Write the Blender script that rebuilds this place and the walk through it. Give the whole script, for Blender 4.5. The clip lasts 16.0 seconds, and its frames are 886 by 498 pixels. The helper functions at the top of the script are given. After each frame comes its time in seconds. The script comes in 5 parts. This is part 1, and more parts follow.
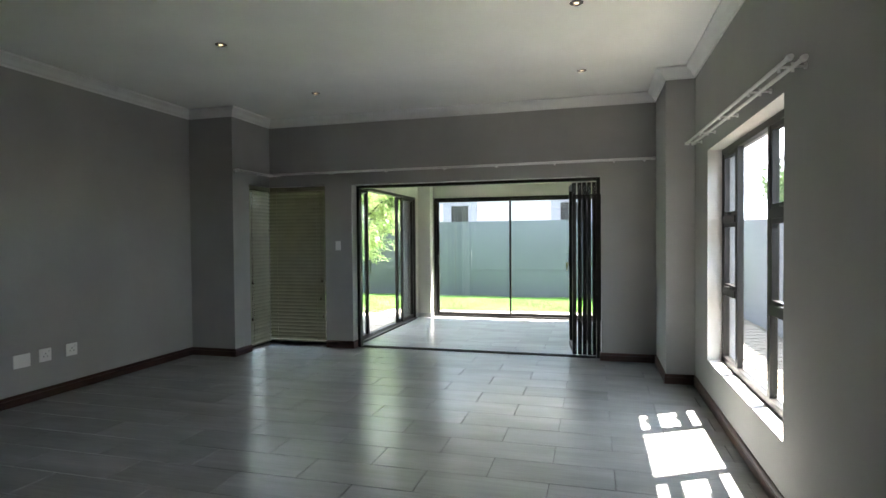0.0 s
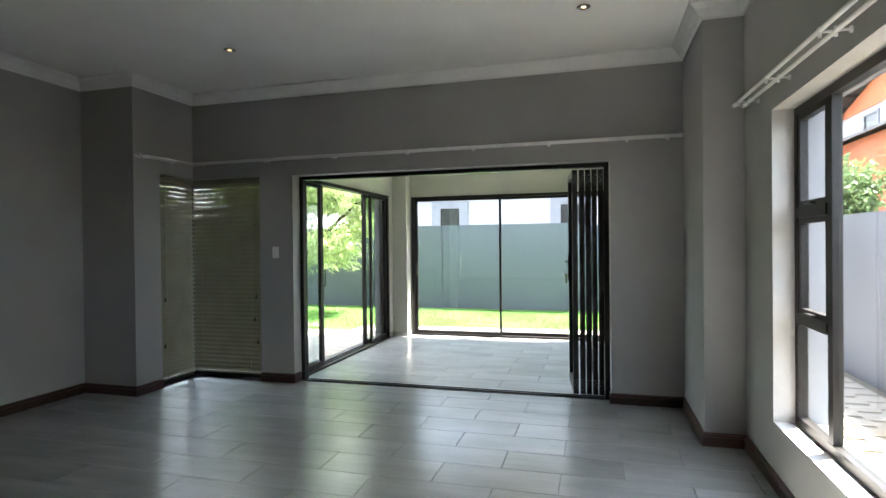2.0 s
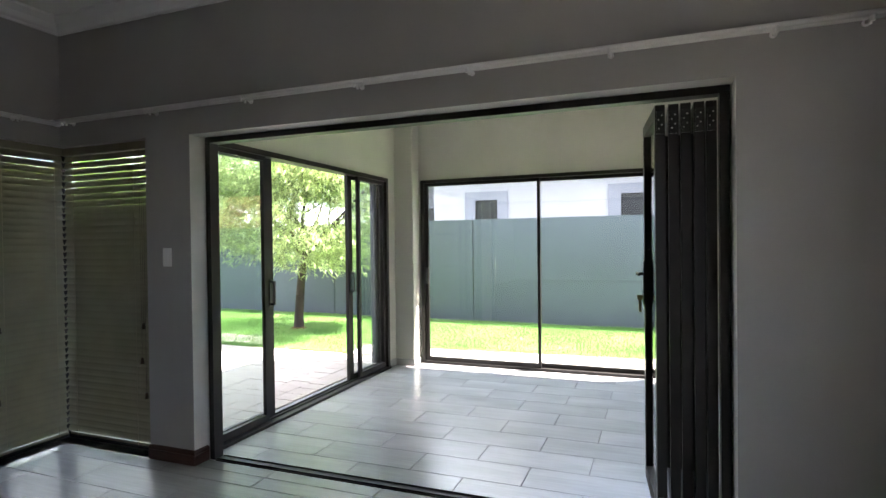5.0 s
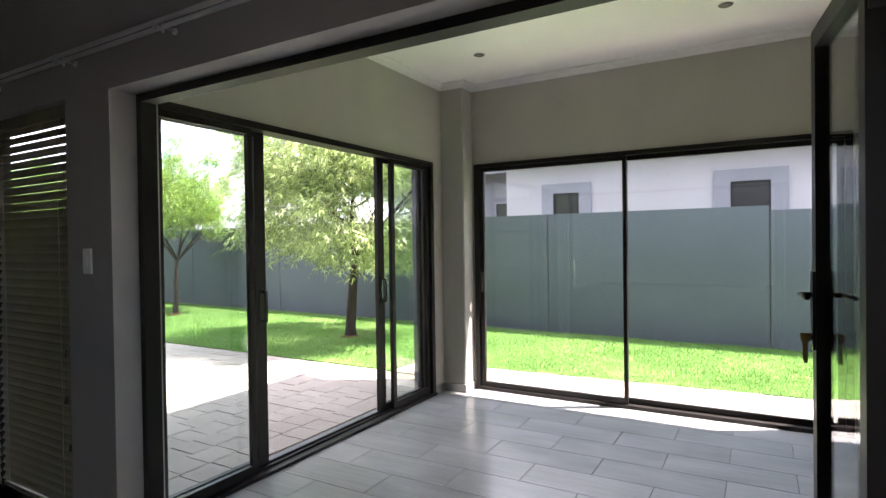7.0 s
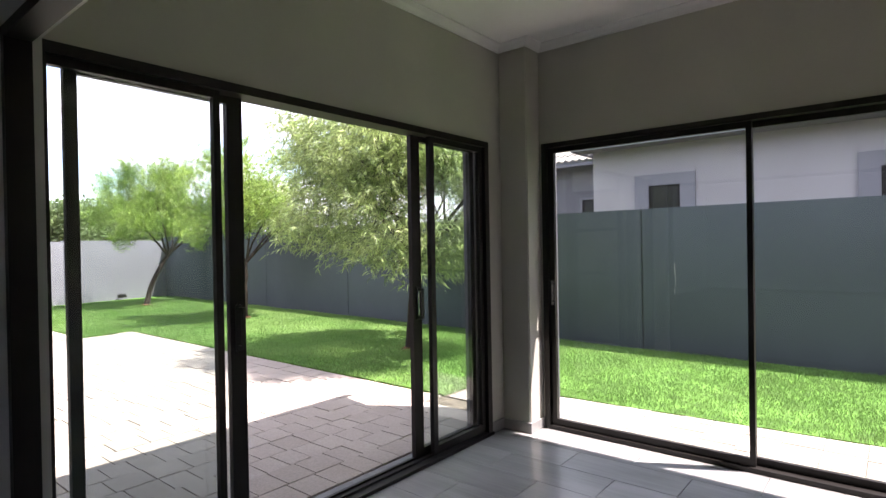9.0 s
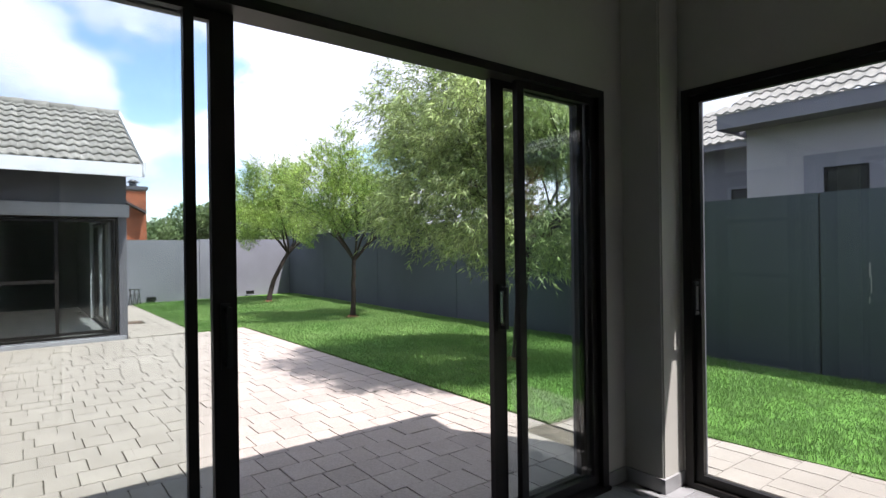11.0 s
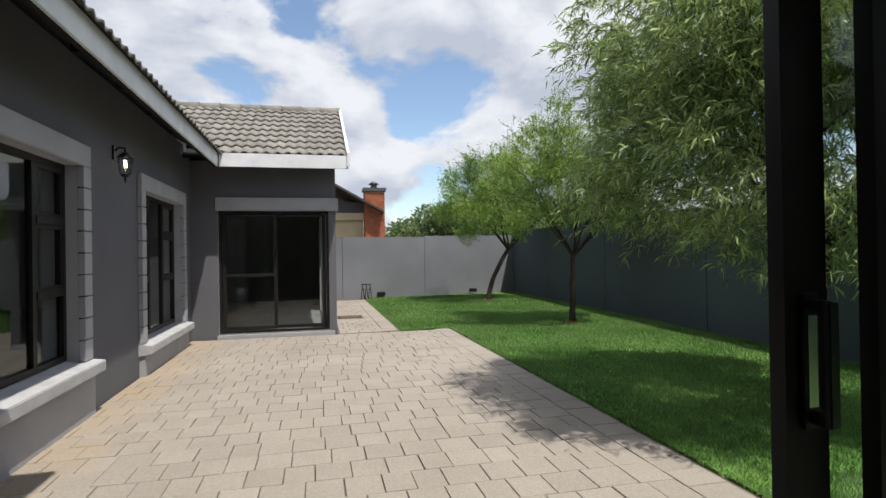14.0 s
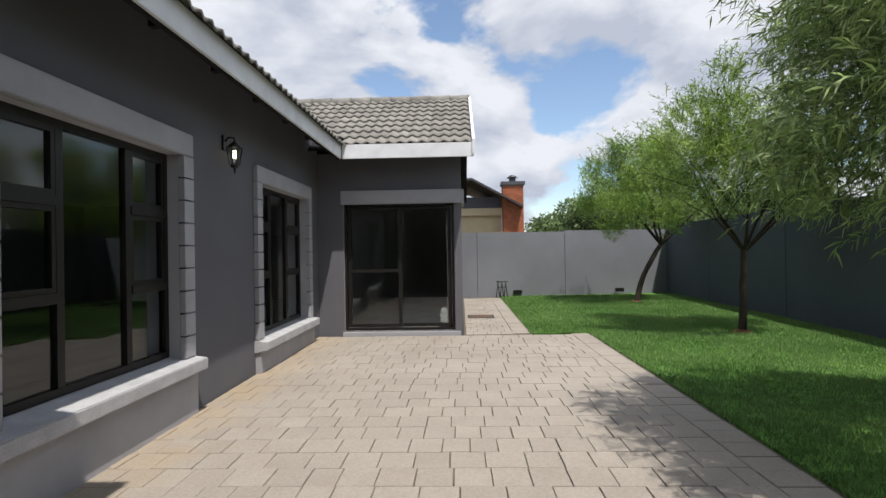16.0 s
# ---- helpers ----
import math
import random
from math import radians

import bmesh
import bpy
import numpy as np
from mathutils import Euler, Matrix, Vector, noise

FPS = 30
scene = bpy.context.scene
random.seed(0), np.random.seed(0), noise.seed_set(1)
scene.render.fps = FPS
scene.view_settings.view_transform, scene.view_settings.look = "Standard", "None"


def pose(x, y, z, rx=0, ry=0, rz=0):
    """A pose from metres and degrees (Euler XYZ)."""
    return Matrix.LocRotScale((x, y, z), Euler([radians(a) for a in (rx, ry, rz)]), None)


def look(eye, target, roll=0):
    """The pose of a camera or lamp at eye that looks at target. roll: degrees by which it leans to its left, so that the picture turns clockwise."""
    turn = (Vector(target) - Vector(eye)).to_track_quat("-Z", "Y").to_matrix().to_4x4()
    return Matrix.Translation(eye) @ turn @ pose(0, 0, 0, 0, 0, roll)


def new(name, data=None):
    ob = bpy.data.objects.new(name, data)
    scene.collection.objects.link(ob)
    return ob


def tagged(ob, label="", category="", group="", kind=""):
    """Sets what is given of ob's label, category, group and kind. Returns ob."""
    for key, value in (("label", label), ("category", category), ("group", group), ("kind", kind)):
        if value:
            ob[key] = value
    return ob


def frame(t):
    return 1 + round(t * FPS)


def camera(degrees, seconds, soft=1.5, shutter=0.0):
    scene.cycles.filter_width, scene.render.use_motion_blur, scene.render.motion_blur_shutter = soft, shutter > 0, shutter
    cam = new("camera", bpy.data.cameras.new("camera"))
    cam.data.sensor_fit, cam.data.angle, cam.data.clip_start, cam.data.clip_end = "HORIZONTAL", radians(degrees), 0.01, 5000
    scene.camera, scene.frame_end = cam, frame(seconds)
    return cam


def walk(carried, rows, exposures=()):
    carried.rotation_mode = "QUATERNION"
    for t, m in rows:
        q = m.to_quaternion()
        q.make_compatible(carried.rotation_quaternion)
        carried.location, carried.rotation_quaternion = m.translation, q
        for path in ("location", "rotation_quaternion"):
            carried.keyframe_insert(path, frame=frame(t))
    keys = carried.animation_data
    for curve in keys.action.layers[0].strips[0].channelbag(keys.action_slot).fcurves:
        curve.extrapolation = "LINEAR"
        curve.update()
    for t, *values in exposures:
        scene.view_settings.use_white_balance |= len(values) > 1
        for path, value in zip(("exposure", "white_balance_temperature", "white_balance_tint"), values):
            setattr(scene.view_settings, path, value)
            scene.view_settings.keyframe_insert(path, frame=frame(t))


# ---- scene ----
# camera: one lens, fitted path
cam = camera(77.6, 16.0)
PATH = [
    (0, (0.184, -0.549, 1.405), (-0.345, 1.379, 1.364), -0.5),
    (0.5, (0.188, -0.164, 1.400), (-0.338, 1.766, 1.367), -0.5),
    (1, (0.187, 0.226, 1.400), (-0.345, 2.154, 1.368), -0.5),
    (1.5, (0.178, 0.611, 1.390), (-0.357, 2.538, 1.370), -0.6),
    (2, (0.146, 0.993, 1.379), (-0.391, 2.92, 1.362), -0.6),
    (2.5, (0.122, 1.375, 1.371), (-0.414, 3.302, 1.355), -0.6),
    (3, (0.112, 1.763, 1.370), (-0.443, 3.684, 1.351), -0.6),
    (5.5, (-0.124, 3.597, 1.392), (-0.902, 5.439, 1.367), -0.7),
    (6, (-0.180, 3.930, 1.383), (-1.026, 5.742, 1.359), -0.7),
    (6.5, (-0.230, 4.236, 1.378), (-1.153, 6.010, 1.361), -0.7),
    (7, (-0.270, 4.515, 1.378), (-1.270, 6.247, 1.355), -0.8),
    (7.5, (-0.325, 4.777, 1.374), (-1.391, 6.469, 1.356), -0.8),
    (8, (-0.402, 5.040, 1.374), (-1.534, 6.689, 1.356), -0.8),
    (8.5, (-0.495, 5.310, 1.376), (-1.692, 6.912, 1.359), -0.9),
    (11, (-1.089, 6.411, 1.275), (-2.671, 7.634, 1.276), -0.8),
    (11.5, (-1.255, 6.645, 1.245), (-2.913, 7.764, 1.250), -0.6),
    (12, (-1.425, 6.845, 1.229), (-3.147, 7.862, 1.234), -0.6),
    (12.5, (-1.625, 7.025, 1.222), (-3.416, 7.915, 1.228), -0.6),
    (13, (-1.846, 7.190, 1.211), (-3.702, 7.937, 1.218), -0.7),
    (13.5, (-2.064, 7.340, 1.196), (-3.973, 7.936, 1.205), -0.8),
    (14, (-2.276, 7.462, 1.178), (-4.223, 7.916, 1.190), -0.9),
    (14.5, (-2.475, 7.565, 1.163), (-4.450, 7.881, 1.177), -0.9),
    (15, (-2.662, 7.652, 1.156), (-4.653, 7.839, 1.168), -0.8),
    (15.5, (-2.850, 7.725, 1.147), (-4.849, 7.779, 1.159), -0.9),
    (16, (-3.036, 7.775, 1.141), (-5.035, 7.710, 1.151), -0.9),
]
EXPOSURES = [(0, 4.56, 6600, 10), (1, 4.33, 6500, 10), (2.5, 4.54, 6600, 12), (3.2, 4.58, 6600, 12), (5.5, 4.07, 6700, 19), (7, 3.45, 6800, 23), (8.5, 2.78, 6800, 26), (11, 1.48, 6250, 20), (12.5, 0.9, 6450, 14), (13.5, 0.5, 6700, 9), (15, 0.4, 6600, 10), (16, 0.4, 6600, 10)]
walk(cam, [(t, look(eye, target, roll)) for t, eye, target, roll in PATH], EXPOSURES)

# world and sun
SUN = Vector((0.40, 0.225, 1.0)).normalized()
world = bpy.data.worlds.new("sky")
scene.world = world
world.use_nodes = True
wn, wl = world.node_tree.nodes, world.node_tree.links
wn.clear()
sky = wn.new("ShaderNodeTexSky")
sky.sky_type = "NISHITA"
sky.sun_disc = False
sky.air_density, sky.dust_density, sky.ozone_density = 1.0, 0.5, 1.6
sky.sun_elevation = math.asin(SUN.z)
sky.sun_rotation = math.atan2(SUN.x, SUN.y)
coord = wn.new("ShaderNodeTexCoord")


def cloud_noise(shift):
    """Cumulus shapes by direction; shift moves the sample, to light the tops."""
    m_ = wn.new("ShaderNodeMapping")
    m_.inputs["Scale"].default_value = (1.0, 1.0, 1.9)
    m_.inputs["Location"].default_value = (CLOUDS[0], CLOUDS[1], CLOUDS[2] + shift)
    t_ = wn.new("ShaderNodeTexNoise")
    t_.inputs["Scale"].default_value = 3.1
    t_.inputs["Detail"].default_value = 10
    t_.inputs["Roughness"].default_value = 0.52
    t_.inputs["Distortion"].default_value = 0.25
    wl.new(coord.outputs["Generated"], m_.inputs["Vector"])
    wl.new(m_.outputs[0], t_.inputs["Vector"])
    return t_.outputs["Fac"]


CLOUDS = (0.35, 0.2, 0.1)
here, above = cloud_noise(0.0), cloud_noise(0.09)
ramp = wn.new("ShaderNodeValToRGB")
ramp.color_ramp.elements[0].position = 0.415
ramp.color_ramp.elements[0].color = (0, 0, 0, 1)
ramp.color_ramp.elements[1].position = 0.47
ramp.color_ramp.elements[1].color = (1, 1, 1, 1)
diff = wn.new("ShaderNodeMath")
diff.operation = "SUBTRACT"
shade = wn.new("ShaderNodeMapRange")
shade.inputs["From Min"].default_value, shade.inputs["From Max"].default_value = 0.09, -0.09
tone = wn.new("ShaderNodeMixRGB")
tone.inputs[1].default_value = (3.0, 3.3, 4.0, 1)
tone.inputs[2].default_value = (4.9, 5.1, 5.55, 1)
mix = wn.new("ShaderNodeMixRGB")
bg = wn.new("ShaderNodeBackground")
bg.inputs["Strength"].default_value = 0.13
out = wn.new("ShaderNodeOutputWorld")
wl.new(here, ramp.inputs[0])
wl.new(above, diff.inputs[0])
wl.new(here, diff.inputs[1])
wl.new(diff.outputs[0], shade.inputs["Value"])
wl.new(shade.outputs[0], tone.inputs[0])
wl.new(ramp.outputs[0], mix.inputs[0])
wl.new(sky.outputs[0], mix.inputs[1])
wl.new(tone.outputs[0], mix.inputs[2])
wl.new(mix.outputs[0], bg.inputs["Color"])
wl.new(bg.outputs[0], out.inputs["Surface"])

sun = new("sun", bpy.data.lights.new("sun", "SUN"))
sun.data.energy = 3.6
sun.data.angle = radians(0.6)
sun.data.color = (1.0, 0.96, 0.9)
sun.matrix_world = look(SUN * 30, (0, 0, 0))


# materials
def mat(name, color, rough=0.6, var=0.0, scale=4.0, bump=0.0, bscale=80.0, metal=0.0, spec=0.5, obj_var=0.0, color2=None, stretch=(1, 1, 1), isl=0.0, fine=0.0, through_=0.0):
    """Procedural surface: large stains and fine grain by world position, relief by bump."""
    m = bpy.data.materials.new(name)
    m.use_nodes = True
    n, l = m.node_tree.nodes, m.node_tree.links
    b = n["Principled BSDF"]
    b.inputs["Roughness"].default_value = rough
    b.inputs["Metallic"].default_value = metal
    b.inputs["Specular IOR Level"].default_value = spec
    b.inputs["Base Color"].default_value = (*color, 1)
    geo = n.new("ShaderNodeNewGeometry")
    mapping = n.new("ShaderNodeMapping")
    mapping.inputs["Scale"].default_value = stretch
    l.new(geo.outputs["Position"], mapping.inputs["Vector"])
    vec = mapping.outputs[0]
    info = None
    if obj_var or isl:
        info = n.new("ShaderNodeObjectInfo") if obj_var else geo
        rnd = info.outputs["Random"] if obj_var else geo.outputs["Random Per Island"]
        if obj_var:
            addv = n.new("ShaderNodeVectorMath")
            sc = n.new("ShaderNodeVectorMath")
            sc.operation = "SCALE"
            comb = n.new("ShaderNodeCombineXYZ")
            for i in range(3):
                l.new(rnd, comb.inputs[i])
            l.new(comb.outputs[0], sc.inputs[0])
            sc.inputs["Scale"].default_value = 17.0
            l.new(vec, addv.inputs[0])
            l.new(sc.outputs[0], addv.inputs[1])
            vec = addv.outputs[0]
    noise_a = n.new("ShaderNodeTexNoise")
    noise_a.inputs["Scale"].default_value = scale
    noise_a.inputs["Detail"].default_value = 5
    l.new(vec, noise_a.inputs["Vector"])
    c2 = color2 or tuple(min(1, c * (1 + 2 * var)) for c in color)
    c1 = color if color2 else tuple(c * (1 - var) for c in color)
    rampc = n.new("ShaderNodeValToRGB")
    rampc.color_ramp.elements[0].position, rampc.color_ramp.elements[1].position = 0.32, 0.68
    rampc.color_ramp.elements[0].color = (*c1, 1)
    rampc.color_ramp.elements[1].color = (*c2, 1)
    l.new(noise_a.outputs["Fac"], rampc.inputs[0])
    col = rampc.outputs[0]
    for amount, src in ((obj_var or isl, 1), (fine, 2)):
        if not amount:
            continue
        hsv = n.new("ShaderNodeHueSaturation")
        mr = n.new("ShaderNodeMapRange")
        mr.inputs["To Min"].default_value, mr.inputs["To Max"].default_value = 1 - amount, 1 + amount
        if src == 1:
            l.new(rnd, mr.inputs["Value"])
        else:
            nf = n.new("ShaderNodeTexNoise")
            nf.inputs["Scale"].default_value = bscale
            nf.inputs["Detail"].default_value = 3
            l.new(geo.outputs["Position"], nf.inputs["Vector"])
            mr.inputs["From Min"].default_value, mr.inputs["From Max"].default_value = 0.3, 0.7
            l.new(nf.outputs["Fac"], mr.inputs["Value"])
        l.new(mr.outputs[0], hsv.inputs["Value"])
        l.new(col, hsv.inputs["Color"])
        col = hsv.outputs[0]
    l.new(col, b.inputs["Base Color"])
    if bump:
        nb = n.new("ShaderNodeTexNoise")
        nb.inputs["Scale"].default_value = bscale
        nb.inputs["Detail"].default_value = 4
        l.new(geo.outputs["Position"], nb.inputs["Vector"])
        bp = n.new("ShaderNodeBump")
        bp.inputs["Strength"].default_value = bump
        bp.inputs["Distance"].default_value = 0.004
        l.new(nb.outputs["Fac"], bp.inputs["Height"])
        l.new(bp.outputs[0], b.inputs["Normal"])
    if through_:
        tl = n.new("ShaderNodeBsdfTranslucent")
        l.new(col, tl.inputs["Color"])
        ms = n.new("ShaderNodeMixShader")
        ms.inputs[0].default_value = through_
        l.new(b.outputs[0], ms.inputs[1])
        l.new(tl.outputs[0], ms.inputs[2])
        l.new(ms.outputs[0], n["Material Output"].inputs["Surface"])
    mrr = n.new("ShaderNodeMapRange")
    mrr.inputs["To Min"].default_value, mrr.inputs["To Max"].default_value = max(0.02, rough * 0.93), min(1, rough * 1.07)
    l.new(noise_a.outputs["Fac"], mrr.inputs["Value"])
    l.new(mrr.outputs[0], b.inputs["Roughness"])
    return m


def glass_mat(name, tint=(0.93, 0.96, 0.95)):
    m = bpy.data.materials.new(name)
    m.use_nodes = True
    n, l = m.node_tree.nodes, m.node_tree.links
    n.clear()
    o = n.new("ShaderNodeOutputMaterial")
    tr = n.new("ShaderNodeBsdfTransparent")
    tr.inputs[0].default_value = (*tint, 1)
    gl = n.new("ShaderNodeBsdfGlossy")
    gl.inputs["Roughness"].default_value = 0.01
    lw = n.new("ShaderNodeLayerWeight")
    lw.inputs["Blend"].default_value = 0.5
    pw = n.new("ShaderNodeMath")
    pw.operation = "POWER"
    pw.inputs[1].default_value = 5.0
    mr = n.new("ShaderNodeMapRange")
    mr.inputs["To Min"].default_value, mr.inputs["To Max"].default_value = 0.045, 0.9
    mx = n.new("ShaderNodeMixShader")
    l.new(lw.outputs["Facing"], pw.inputs[0])
    l.new(pw.outputs[0], mr.inputs["Value"])
    l.new(mr.outputs[0], mx.inputs[0])
    l.new(tr.outputs[0], mx.inputs[1])
    l.new(gl.outputs[0], mx.inputs[2])
    l.new(mx.outputs[0], o.inputs[0])
    return m


def lamp_mat(name, color, strength):
    m = bpy.data.materials.new(name)
    m.use_nodes = True
    b = m.node_tree.nodes["Principled BSDF"]
    b.inputs["Emission Color"].default_value = (*color, 1)
    b.inputs["Emission Strength"].default_value = strength
    return m


def tile_mat(name):
    """Glazed porcelain plank: soft cloudy tone per tile with fine grain along its length."""
    m = bpy.data.materials.new(name)
    m.use_nodes = True
    n, l = m.node_tree.nodes, m.node_tree.links
    b = n["Principled BSDF"]
    geo, info = n.new("ShaderNodeNewGeometry"), n.new("ShaderNodeObjectInfo")
    comb, add = n.new("ShaderNodeCombineXYZ"), n.new("ShaderNodeVectorMath")
    shift = n.new("ShaderNodeMath")
    shift.operation = "MULTIPLY"
    shift.inputs[1].default_value = 31.0
    l.new(info.outputs["Random"], shift.inputs[0])
    for i in range(3):
        l.new(shift.outputs[0], comb.inputs[i])
    l.new(geo.outputs["Position"], add.inputs[0])
    l.new(comb.outputs[0], add.inputs[1])
    total = None
    for stretch, scale, amount in (((0.9, 2.6, 1), 1.5, 0.22), ((1.2, 26, 1), 2.2, 0.09), ((6, 90, 1), 2.0, 0.03)):
        mp_, tx = n.new("ShaderNodeMapping"), n.new("ShaderNodeTexNoise")
        mp_.inputs["Scale"].default_value = stretch
        tx.inputs["Scale"].default_value = scale
        tx.inputs["Detail"].default_value = 3
        l.new(add.outputs[0], mp_.inputs["Vector"])
        l.new(mp_.outputs[0], tx.inputs["Vector"])
        mr = n.new("ShaderNodeMapRange")
        mr.inputs["From Min"].default_value, mr.inputs["From Max"].default_value = 0.2, 0.8
        mr.inputs["To Min"].default_value, mr.inputs["To Max"].default_value = -amount, amount
        l.new(tx.outputs["Fac"], mr.inputs["Value"])
        if total is None:
            total = mr.outputs[0]
        else:
            ad = n.new("ShaderNodeMath")
            l.new(total, ad.inputs[0])
            l.new(mr.outputs[0], ad.inputs[1])
            total = ad.outputs[0]
    pr = n.new("ShaderNodeMapRange")
    pr.inputs["To Min"].default_value, pr.inputs["To Max"].default_value = 0.95, 1.05
    l.new(info.outputs["Random"], pr.inputs["Value"])
    ad = n.new("ShaderNodeMath")
    l.new(total, ad.inputs[0])
    l.new(pr.outputs[0], ad.inputs[1])
    hsv = n.new("ShaderNodeHueSaturation")
    hsv.inputs["Color"].default_value = (0.262, 0.265, 0.262, 1)
    l.new(ad.outputs[0], hsv.inputs["Value"])
    l.new(hsv.outputs[0], b.inputs["Base Color"])
    b.inputs["Roughness"].default_value = 0.245
    return m


